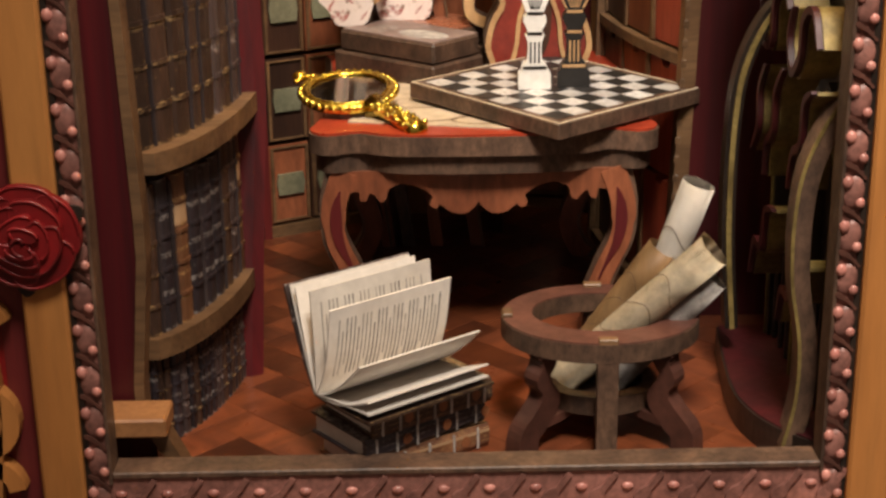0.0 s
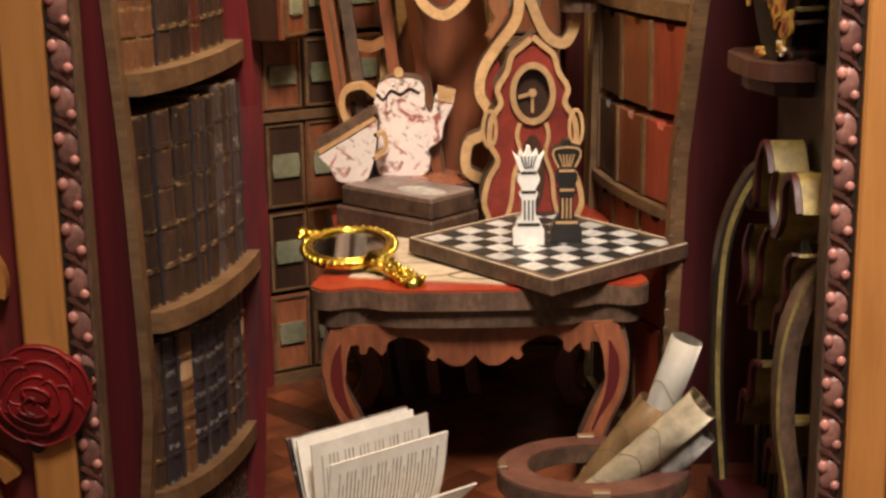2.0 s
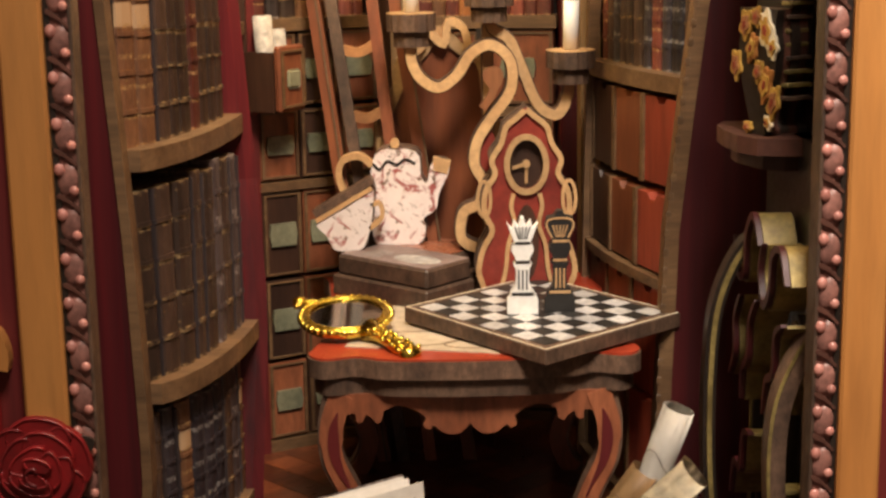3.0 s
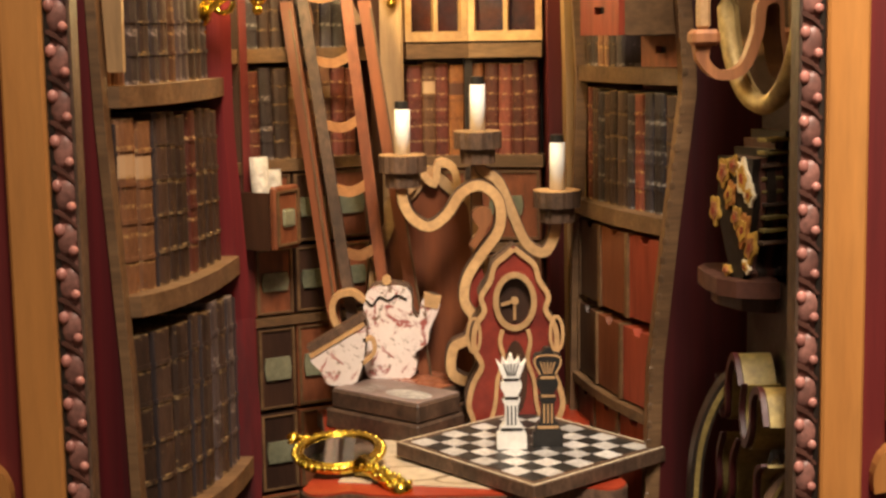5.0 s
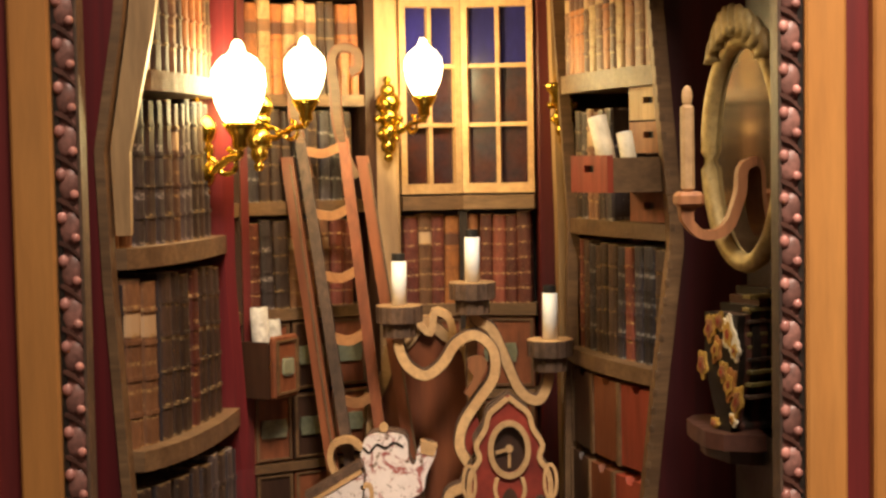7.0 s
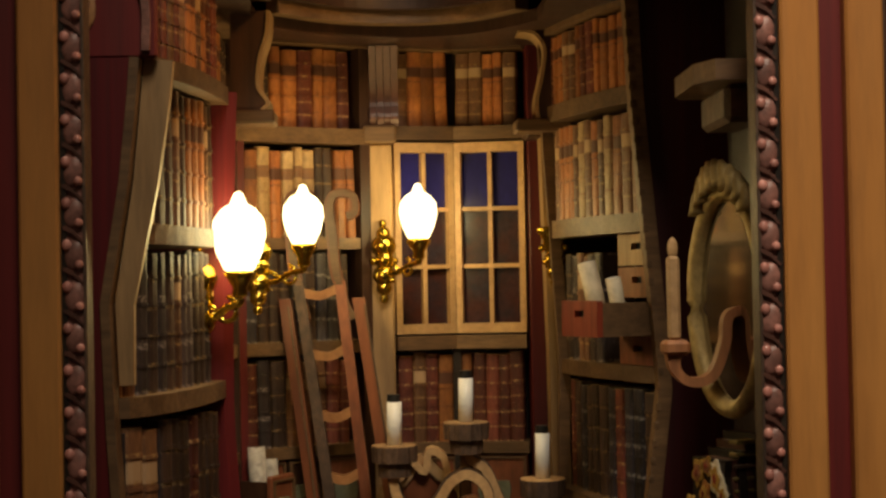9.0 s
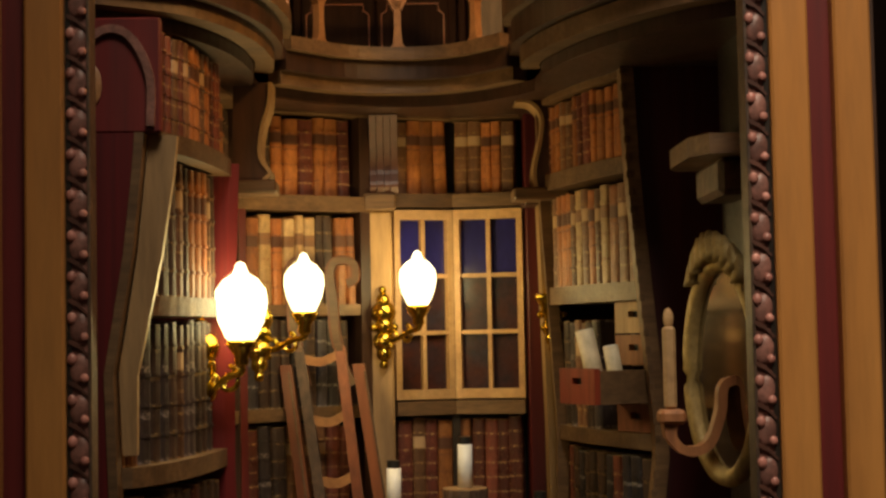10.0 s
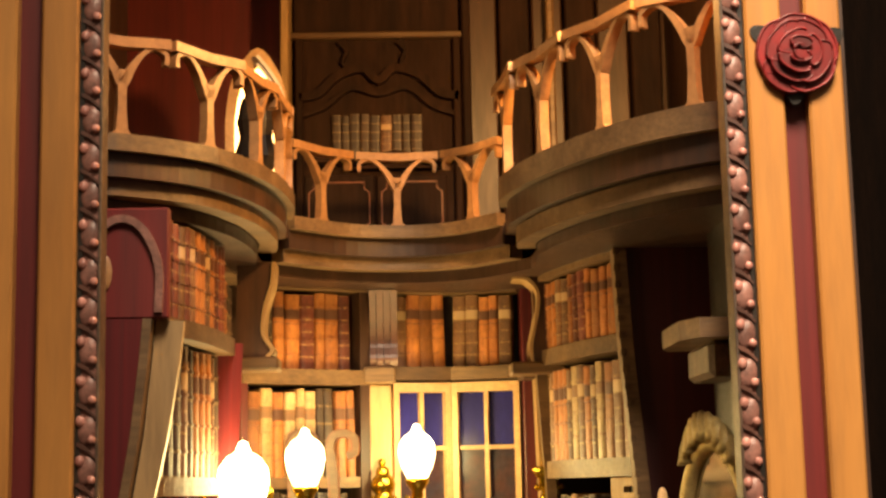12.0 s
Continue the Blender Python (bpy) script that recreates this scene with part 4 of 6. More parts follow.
for k in range(6):
    part("panel", B((10.4 + 5.2 * k, 83 - 0.4 * (k % 2), 122.2), (15.2 + 5.2 * k, 89, 188), 0.3), M_CABINET if k % 2 else M_DARK, side_case)
part("post", B((-18.4, 76, 122.2), (-17.2, 90, 188), 0.2), M_PILAR, side_case)
part("post", B((9.6, 82.0, 122.2), (11.0, 84, 188), 0.3), M_CABINET, side_case)
part("post", B((22.6, 78, 122.2), (23.8, 84, 188), 0.3), M_SHELF, side_case)
part("panel", B((-43, 84, 122.2), (-19, 89.5, 188)), M_MAROON, side_case)
# a lit pointed window on the upper floor
arch = thing("arched_lantern", "glowing pointed window on the upper floor", "window")
arch_out = [(-25.0, 122.2)] + [tuple(p) for p in smooth([(-25.0, 138), (-24.0, 144), (-20.4, 148.6), (-17.0, 144), (-15.9, 138)], 4)] + [(-15.9, 122.2)]
arch_in = [(-23.7, 124)] + [tuple(p) for p in smooth([(-23.7, 138), (-22.9, 142.6), (-20.4, 145.8), (-18.6, 142.6), (-18.0, 138)], 4)] + [(-18.0, 124)]
part("arch_frame", flat(bmesh.new(), arch_out, 60.5, 62.5, front, [arch_in]), M_TAN, arch)
part("glowing_pane", flat(bmesh.new(), arch_in, 61.4, 61.8, front), glow("lit_window_paper", (1.0, 0.55, 0.18), 8.0), arch)
for k in range(2):
    rib = smooth([(-16.3 - 0.9 * k, 122.2), (-16.3 - 0.9 * k, 137), (-17.3 - 0.8 * k, 142.6), (-20.4, 147.2 - 1.0 * k)], 5)
    part("arch_rib", ribbon(bmesh.new(), rib, 0.5, 59.6 + 0.3 * k, 60.5, front), M_PAPER, arch, "pale moulded rib")
statue = tagged(part("bust", lathe(bmesh.new(), [(3.0, 0), (2.6, 1.4), (1.6, 2.4), (1.8, 4), (3.0, 7), (2.2, 10), (2.6, 12), (2.0, 15), (0.4, 16.5)], 14, (-19.9, 52, 123.6)), M_BLACK), "dark ornamental figure before the lit window", "statue")

# added light, out of view, for the orange glow on the balcony rails; cap and cable are made up
point_lamp("added_rail_light", (0.026, 0.012, 0.149), 0.003, 0.23, (1.0, 0.52, 0.17))
hanging = thing("added_rail_light_cap", "unseen added brass cap on a thin cable at the rail light", "lamp", (26, 12, 153))
part("cable", rod(bmesh.new(), (0, 0, 3.4), (0, 0, 35.0), 0.25, None, 6), M_BLACK, hanging)
part("cap", lathe(bmesh.new(), [(2.6, 0), (2.2, 1.5), (0.8, 2.4), (0.5, 3.5)], 16), M_GILT, hanging)

# ---- lamps ----
GLOBE = [(0.6, 0), (1.5, 0.4), (2.25, 2.0), (2.65, 3.8), (2.5, 5.2), (1.7, 6.3), (0.85, 6.8), (0.6, 7.4), (0.45, 7.8), (0.1, 8.0)]


def sconce(wall, out, z, size, lit, label):
    """A gilt wall plate with scrolls, an arm, a cup and a glass globe."""
    s = thing("wall_lamp", label, "wall lamp", group="wall lamps")
    w, o = Vector((*wall, z)), Vector((*out, 0))
    d = (o - Vector((*wall, 0))).normalized()
    side = Vector((-d.y, d.x, 0))
    bm = bmesh.new()
    for v, r, f in ((-6.0, 0.7, 0.6), (-4.4, 1.2, 0.7), (-2.6, 1.7, 0.8), (-0.4, 1.5, 1.0), (1.6, 1.9, 0.8), (3.4, 1.1, 0.7), (4.9, 0.6, 0.5)):
        ball(bm, w + d * f * 0.6 + Vector((0, 0, v)) * size, r * size, (1, 1, 1), 9, 6)
    for k in range(8):
        a = 2 * math.pi * k / 8
        ball(bm, w + side * (1.9 * math.cos(a)) * size + d * 0.5 + Vector((0, 0, 3.0 * math.sin(a) - 0.6)) * size, 0.62 * size, (1, 1, 1), 7, 5)
    soften(part("wall_plate", bm, M_GILT, s))
    end = Vector((out[0], out[1], z + 1.0 * size))
    pts = smooth([w + d * 0.8 + Vector((0, 0, -1.5)) * size, w.lerp(end, 0.35) + Vector((0, 0, -2.8)) * size, w.lerp(end, 0.72) + Vector((0, 0, -2.0)) * size, end + Vector((0, 0, -1.8)) * size, end], 5)
    soften(part("arm", tube(bmesh.new(), pts, 0.42 * size, 8), M_GILT, s))
    for f, h in ((0.35, 1.4), (0.66, -1.4)):
        c = w.lerp(end, f) + Vector((0, 0, -2.4 * size))
        soften(part("scroll", tube(bmesh.new(), [c + (d * math.cos(t) + Vector((0, 0, 1)) * math.sin(t)) * (0.4 + 0.16 * t) * h * size for t in [i * 0.5 for i in range(10)]], 0.28 * size, 6), M_GILT, s))
    soften(part("cup", lathe(bmesh.new(), [(0.5, -1.6), (0.9, -1.2), (0.8, -0.4), (1.5, 0.6), (1.8, 1.2), (1.4, 1.5)], 14, end), M_GILT, s))
    if lit:
        g = soften(part("globe", lathe(bmesh.new(), [(r * size, h * size + 1.2) for r, h in GLOBE], 18, end), M_BULB, s, "glowing frosted globe"))
        g.visible_shadow = False
        c = end + Vector((0, 0, 4.6 * size))
        point_lamp("globe_light", c * S, 0.0022 * size, 0.023, WARM)
    return s


sconce((-4.0, 79.0), (1.3, 72.0), 85.2, 1.0, True, "gilt wall lamp with a glowing globe beside the window")
sconce((-20.4, 58.0), (-13.8, 55.5), 84.3, 1.0, True, "gilt wall lamp with a glowing globe above the ladder")
sconce((-24.6, 31.0), (-19.4, 29.5), 80.6, 1.15, True, "gilt wall lamp with a glowing globe on the near bookcase")
sconce((20.6, 73.6), (19.4, 70.0), 86.5, 0.9, False, "gilt wall lamp plate on the leaning pilaster")

# ---- ladder ----
ladder = thing("ladder", "crooked brown library ladder with curled tops leaning on the corner shelves", "ladder")


def ladder_side(x80, slope, z):
    """A place on a rail that leans sideways and back, by its height."""
    return Vector((x80 + slope * (80 - z), 66.0 + 6.0 * z / 82, z))


def rail_board(nm, x80, slope, w, top, depth, mat, label=""):
    a, b = ladder_side(x80, slope, 0), ladder_side(x80, slope, top)
    bm = bmesh.new()
    ring = [[bm.verts.new((p.x + sx * w / 2, p.y + sy, p.z)) for sx, sy in ((-1, 0), (1, 0), (1, depth), (-1, depth))] for p in (a, b)]
    for k in range(4):
        bm.faces.new((ring[0][k], ring[0][(k + 1) % 4], ring[1][(k + 1) % 4], ring[1][k]))
    bm.faces.new(ring[0][::-1])
    bm.faces.new(ring[1])
    return part(nm, bm, mat, ladder, label)


for side, inner, sl_in, outer, sl_out in ((-1, -15.5, 0.135, -17.7, 0.13), (1, -9.7, 0.108, -7.4, 0.145)):
    rail_board("rail", inner, sl_in, 1.5, 82, 1.8, M_EDGE if side < 0 else M_REDWOOD, "worn brown inner rail")
    rail_board("outer_rail", outer, sl_out, 1.7, 79.5, 2.6, M_CHAIR, "dark red-brown outer rail")
    rail_board("rail_edge", outer + side * 0.2 + 0.55, sl_out, 0.3, 78.5, -0.35, M_SHELF, "pale cut edge")
    c = ladder_side(inner, sl_in, 80)
    bend = smooth([(c.x + u, v) for u, v in ((1.6 if side > 0 else 0.8, 76.5), (0.2, 79.6), (-0.9, 84.0), (-1.2, 89.0), (-1.6, 92.2), (-0.9, 94.0), (0.6, 94.3), (1.9, 93.6), (2.0, 91.6), (0.9, 91.0))], 5)
    part("curled_top", ribbon(bmesh.new(), bend, [1.2] * 8 + [1.6] * 12 + [1.3] * 40, c.y + 0.6, c.y + 2.8, front), M_CHAIR, ladder, "dark red curled end")
    part("curl_face", ribbon(bmesh.new(), [(p[0] + 0.1, p[1]) for p in bend], [0.9] * 8 + [1.1] * 12 + [0.9] * 40, c.y + 0.1, c.y + 0.6, front), M_SHELF, ladder, "worn face of the curl")
for k in range(9):
    z = 80.3 - 8.55 * k
    a, b = ladder_side(-15.0, 0.135, z), ladder_side(-10.1, 0.108, z + 0.6)
    m = (a + b) / 2 + Vector((0, -0.5, -0.7))
    part("rung", ribbon(bmesh.new(), [(p.x, p.z) for p in smooth([a, m, b], 5)], 1.25, a.y + 0.1, a.y + 1.7, front), M_RUNG, ladder)

# ---- chair behind the table ----
chair = thing("chair", "carved chair with a chestnut leather back behind the table", "chair")
out = smooth([(-6.2, 28), (-6.6, 36), (-6.6, 44), (-4.6, 49.5), (-4.2, 52.5), (-1.8, 53.5), (1.0, 56.6), (3.6, 54.5), (6.5, 52.5), (7.2, 48), (8.2, 42), (7.6, 28)], 4, True)
part("backrest_frame", ribbon(bmesh.new(), out, 1.5, 71.8, 74.2, front, True), M_TAN, chair)
part("backrest", flat(bmesh.new(), [tuple(p) for p in out], 72.4, 73.6, front), M_CHAIR, chair, "shiny chestnut leather")
part("crest", ribbon(bmesh.new(), smooth([(-2.4, 53.8), (-0.6, 56.6), (1.6, 55.0), (2.2, 57.8), (4.2, 57.0), (4.8, 54.2)], 4), [1.0, 1.6, 2.0, 1.6, 1.0], 70.8, 74.4, front), M_TAN, chair)
part("seat", B((-7, 70.6, 15), (8.5, 79.5, 18), 0.6), M_CHAIR, chair)
for x in (-6.4, 7.2):
    for y in (71.4, 78.2):
        part("leg", rod(bmesh.new(), (x, y, 0), (x, y, 15.2), 0.6, 0.9, 8), M_DARK, chair)
    part("post", rod(bmesh.new(), (x * 1.0, 73, 17.8), (x * 1.0, 73, 30), 0.8, None, 8), M_TAN, chair)

# ---- the table and what stands on it ----
TZ = 24.4
table = thing("side_table", "red-topped console table with carved apron and bowed legs", "table")


def table_outline(g):
    x0, x1, y0, y1 = -14.5 - g, 22.3 + g, 30.0 - g, 71.8 + g
    return [tuple(p) for p in smooth([(x0 + 1.0, y0 + 1.6), (x0 + 2.6, y0 + 1.3), (x0 + 5.4, y0 + 2.2), (x0 + 9.0, y0 + 0.6), (3.9, y0 + 0.1), (x1 - 9.0, y0 + 0.6), (x1 - 5.4, y0 + 2.2), (x1 - 2.6, y0 + 1.3), (x1 - 1.0, y0 + 1.6), (x1, y0 + 3.4), (x1 - 0.6, y0 + 6.6), (x1 - 2, 47), (x1 - 0.4, y1 - 4), (x1 - 1, y1 - 0.6),
                                      (3.9, y1 - 1.6), (x0 + 1, y1 - 0.6), (x0 + 0.4, y1 - 4), (x0 + 2, 47), (x0 + 0.6, y0 + 6.6), (x0, y0 + 3.4)], 4, True)]


part("tabletop", flat(bmesh.new(), table_outline(0), TZ - 2.3, TZ - 0.25, lying), M_EDGE, table)
part("tabletop_veneer", flat(bmesh.new(), table_outline(-0.15), TZ - 0.25, TZ, lying), M_TABLETOP, table, "glossy red lacquered surface")
part("underframe", flat(bmesh.new(), table_outline(-0.7), TZ - 4.4, TZ - 2.35, lying), M_EDGE, table)
scallop = [(0, 16.5), (0.5, 15.9), (1.6, 15.2), (3.2, 15.4), (4.3, 16.2), (4.9, 15.8), (5.6, 16.3), (5.3, 17.2), (6.6, 18.1), (8.6, 18.6), (10.2, 18.0), (10.5, 17.0), (11.1, 16.6), (11.7, 17.2), (12.4, 17.6), (12.8, 16.8), (13.5, 16.8), (13.7, 17.8), (15.4, 17.4)]
scallop = [tuple(p) for p in smooth(scallop, 3)]
apron = [(3.3 - u * 0.93, z) for u, z in scallop[::-1]] + [(3.3 + u * 0.93, z) for u, z in scallop[1:]] + [(3.3 + 14.4, 20.0), (3.3 - 14.4, 20.0)]
part("apron", flat(bmesh.new(), apron, 32.4, 33.6, front), M_REDWOOD, table, "scalloped red-brown apron")
for s in (-1, 1):
    for y in (32.6, 61.6):
        cx = 3.3
        lead = smooth([(cx + s * 14.4, 20.0), (cx + s * 15.6, 16.2), (cx + s * 15.4, 12.3), (cx + s * 13.7, 8.4), (cx + s * 12.5, 4.5), (cx + s * 13.6, 1.2), (cx + s * 14.9, 0.0)], 5)
        leg = part("leg", ribbon(bmesh.new(), lead, [3.6, 3.4, 3.2, 3.0, 2.8, 2.7] + [2.5] * 40, y, y + 2.4, front), M_EDGE, table)
        part("leg_face", ribbon(bmesh.new(), [(p[0] - s * 0.25, p[1]) for p in lead], [2.6] * 8 + [2.2] * 40, y - 0.35, y, front), M_REDWOOD, leg, "red-brown printed face")
        part("leg_groove", ribbon(bmesh.new(), [(p[0] - s * 0.5, p[1]) for p in lead[3:17]], [0.2, 0.6, 1.0, 1.2, 1.3, 1.3, 1.2, 1.1, 0.9, 0.7, 0.5, 0.3, 0.2], y - 0.5, y - 0.35, front), M_MAROON, leg)
M_CHART = surface("browned_chart_paper", (0.56, 0.46, 0.33), (0.40, 0.30, 0.20), (1, 1, 1), 260, 0.6, 0.1, 0.3)
sheet = tagged(part("map_sheet", flat(bmesh.new(), [(-10.5, 36), (11.5, 31.0), (12.5, 50), (-6, 54)], TZ + 0.004, TZ + 0.14, lying), M_CHART), "old cream map lying under the board", "map")
for x, y, rx, ry in ((-2.5, 38.6, 5.2, 3.0), (4.0, 36.0, 3.4, 1.8)):
    part("map_line", ribbon(bmesh.new(), circle(x, y, rx, ry, 28), 0.22, TZ + 0.15, TZ + 0.17, lying, True), M_SHELF, sheet)

# chess board, slightly raised at its back
chess = thing("chessboard", "small wooden chessboard with dark rim lying askew", "chessboard")
c0 = Vector((11.2, 26.4))
SB = 21.8
chess.matrix_world = Matrix.Translation(Vector((c0.x, c0.y, TZ + 0.2)) * S) @ Matrix.Rotation(radians(1.2), 4, "X") @ Matrix.Rotation(radians(39.6), 4, "Z") @ Matrix.Diagonal((0.985, 1.09, 1, 1))
part("board", B((0, 0, 0), (SB, SB, 1.75), 0.12), M_EDGE, chess)
part("border_line", ribbon(bmesh.new(), [(0.25, 0.25), (SB - 0.25, 0.25), (SB - 0.25, SB - 0.25), (0.25, SB - 0.25)], 0.22, 1.75, 1.79, lying, True), M_MAP, chess)
q = (SB - 2.4) / 8
for i in range(8):
    for j in range(8):
        white = (i + j) % 2
        part("square", B((1.2 + i * q + 0.03, 1.2 + j * q + 0.03, 1.74), (1.2 + (i + 1) * q - 0.03, 1.2 + (j + 1) * q - 0.03, 1.80)), M_SQUARE if white else M_INK, chess)


def chess_piece(x, y, king, mat, trim, label):
    pc = thing("chess_piece", label, "chess piece", (x, y, TZ + 2.0 + (y - 26.6) * 0.021), group="chess pieces")
    half = [(1.75, 0), (1.75, 1.7), (1.45, 2.0), (1.35, 2.5), (0.85, 3.1), (0.7, 4.2), (0.75, 5.2), (1.05, 5.9), (0.75, 6.1), (0.8, 6.5), (1.25, 7.4), (1.2, 7.9), (0.85, 8.3), (1.0, 8.6)]
    if king:
        half += [(1.7, 10.0), (1.5, 11.0), (0.7, 11.2), (0.3, 11.8)]
    else:
        half += [(1.75, 10.6), (1.15, 9.9), (0.95, 10.9), (0.45, 10.2), (0.15, 11.2)]
    out = half + [(-a, b) for a, b in half[::-1]]
    part("body", flat(bmesh.new(), out, -0.75, 0.75, front), mat, pc)
    for z, w, h in ((2.25, 2.5, 0.3), (6.0, 1.6, 0.28), (8.2, 1.7, 0.28)):
        part("band", B((-w / 2, -0.85, z), (w / 2, -0.74, z + h)), trim, pc)
    for k in (-0.45, 0.0, 0.45):
        part("flute", B((k - 0.1, -0.83, 2.9), (k + 0.1, -0.74, 5.2)), trim, pc)
    for k in (-2, -1, 0, 1, 2):
        bm = ribbon(bmesh.new(), [(k * 0.2, 8.8), (k * 0.42, 10.2)], 0.16, -0.83, -0.74, front)
        part("crown_line", bm, trim, pc)
    if king:
        part("crown_outline", ribbon(bmesh.new(), smooth([(-0.9, 8.75), (-1.5, 10.0), (-1.3, 10.8), (0, 11.0), (1.3, 10.8), (1.5, 10.0), (0.9, 8.75)], 4), 0.2, -0.84, -0.74, front), trim, pc)
    return pc


chess_piece(9.7, 41.0, False, M_WHITE, M_INK, "white flat-cut chess queen with black lines")
chess_piece(14.0, 41.6, True, M_INK, M_TAN, "black flat-cut chess king with tan lines")

# hand mirror
mirror = thing("hand_mirror", "bright gold hand mirror lying on the table edge", "hand mirror", (-9.6, 42.5, TZ + 2.0))
mirror.matrix_world = Matrix.Translation(Vector((-10.6, 42.0, TZ + 1.95)) * S) @ Matrix.Rotation(radians(10), 4, "X") @ Matrix.Rotation(radians(36), 4, "Z")
bm = tube(bmesh.new(), [(4.9 * math.cos(t), 4.6 * math.sin(t), 0) for t in [2 * math.pi * k / 36 for k in range(36)]], 0.62, 8, True)
soften(part("rim", bm, M_GILT, mirror))
bead_me = None
for k in range(36):
    t = 2 * math.pi * k / 36
    if bead_me is None:
        b_ = soften(part("bead", ball(bmesh.new(), (0, 0, 0), 0.42, (1, 1, 1), 7, 5), M_GILT, mirror))
        bead_me = b_.data
    else:
        b_ = new("bead", bead_me)
        b_.parent = mirror
    b_.location = (5.35 * math.cos(t) * S, 5.05 * math.sin(t) * S, 0.2 * S)
soften(part("inner_rim", tube(bmesh.new(), [(4.42 * math.cos(t), 4.12 * math.sin(t), 0.45 + 0.06 * math.cos(34 * t)) for t in [2 * math.pi * k / 102 for k in range(102)]], 0.17, 6, True), M_GILT, mirror))
part("glass", flat(bmesh.new(), circle(0, 0, 4.5, 4.2, 32), 0.1, 0.3, lying), M_MIRROR, mirror, "silvery mirror glass")
part("back_plate", flat(bmesh.new(), circle(0, 0, 4.7, 4.4, 32), -0.5, 0.09, lying), M_GILT, mirror)
bm = tube(bmesh.new(), [(-0.0, -4.9, 0), (0, -6.8, 0.1), (0, -9.5, 0), (0, -11.0, -0.1), (0, -12.4, 0)], [1.5, 0.75, 0.8, 1.1, 0.9], 10)
ball(bm, (0, -12.6, 0), 1.4, (1, 0.8, 0.8), 10, 7)
handle = soften(part("handle", bm, M_GILT, mirror))
for k in range(34):
    t = k / 33
    b_ = new("chased_bead", bead_me)
    b_.parent = handle
    b_.matrix_basis = Matrix.Translation(Vector((0.95 * math.sin(k * 2.4) * (0.8 + 0.4 * t), -5.3 - 7.6 * t, 0.55 + 0.32 * math.cos(k * 2.4))) * S) @ Matrix.Scale(0.85, 4)
bm = ball(bmesh.new(), (-2.4, 6.2, 0.4), 0.9, (1, 1, 0.7), 8, 6)
for k in range(5):
    ball(bm, (-3.4 + 0.55 * k, 5.8 - 0.25 * abs(k - 2), 0.4), 0.42, (1, 1, 0.8), 7, 5)
soften(part("crest", bm, M_GILT, mirror))

M_OLDPAGE = surface("browned_page", (0.34, 0.12, 0.06), (0.18, 0.06, 0.03), (1, 1, 1), 250, 0.25, 0.1, 0.3)
M_MAUVEPAGE = surface("mauve_grey_page", (0.34, 0.25, 0.22), (0.22, 0.15, 0.13), (1, 1, 1), 300, 0.4, 0.1, 0.35)
# thick open book behind the mirror
tome = thing("open_tome", "thick dark open book with browned pages", "book")
tome.matrix_world = Matrix.Translation(Vector((-1.2, 51.1, TZ + 0.02)) * S) @ Matrix.Rotation(radians(-42), 4, "Z")
part("cover", B((-15.8, -0.5, 0), (0.4, 8.6, 2.6), 0.25), M_EDGE, tome, "dark charred edge")
part("cover", B((-15.8, 8.6, 0), (-3.4, 16.4, 2.5), 0.25), M_EDGE, tome, "dark charred edge")
part("page_block", B((-15.2, 0.0, 2.62), (0.0, 8.3, 5.1), 0.3), M_EDGE, tome)
part("page_block", B((-15.2, 8.5, 2.62), (-3.8, 16.0, 5.0), 0.3), M_EDGE, tome)
part("page", B((-14.9, 0.3, 5.1), (-0.3, 8.3, 5.24)), M_MAUVEPAGE, tome, "greyish page with a faint picture")
part("page", B((-14.9, 8.5, 5.0), (-4.0, 15.8, 5.14)), M_OLDPAGE, tome, "glossy red-brown page")
part("picture", flat(bmesh.new(), circle(-4.6, 3.4, 3.6, 2.0, 16), 5.25, 5.27, lying), M_GREYMAP, tome)
for k in range(6):
    part("text_bar", B((-12.6, 1.3 + 0.7 * k, 5.245), (-9.2 - (k % 3) * 0.3, 1.55 + 0.7 * k, 5.26)), M_GREYMAP, tome)

TB = TZ + 5.18

# teapot and cup, flat-cut and layered
def china(name, label, at, outline, rim, knob):
    ob = thing(name, label, name.replace("_", " "), at)
    line = [tuple(p) for p in smooth(outline, 4, True)]
    part("body_back", flat(bmesh.new(), [(x * 0.985 + 0.3, z + (0.45 if z > TB + 1.5 else 0.0)) for x, z in line], 0.4, 2.2, front), M_EDGE, ob, "charred layered edge")
    part("body", flat(bmesh.new(), line, -0.6, 0.4, front), M_CHINA, ob)
    return ob


pot = china("teapot", "white teapot with a red rose pattern", (-4.6, 67.0, 0), [(-2.6, TB), (2.4, TB), (3.4, 31.6), (3.2, 33.0), (4.8, 34.2), (5.2, 36.2), (6.6, 39.6), (4.4, 40.2), (3.7, 37.6), (2.9, 38.4), (2.3, 41.6), (-2.4, 41.8), (-3.6, 39.0), (-4.0, 36.0), (-3.4, 33.4), (-3.5, 31.2)], None, None)
part("knob", rod(bmesh.new(), (-0.4, -0.6, 42.8), (-0.4, 0.8, 42.8), 0.6, None, 12), M_TAN, pot)
part("lid_line", ribbon(bmesh.new(), smooth([(-3.2, 40.2), (-2.4, 39.5), (-1.4, 40.6), (-0.2, 40.1), (0.9, 40.8), (2.2, 40.2)], 4), 0.3, -0.75, -0.55, front), M_INK, pot)
part("spout_tip", flat(bmesh.new(), [(4.5, 39.3), (6.3, 38.8), (6.8, 40.4), (4.5, 41.0)], -0.75, 1.0, front), M_TAN, pot)
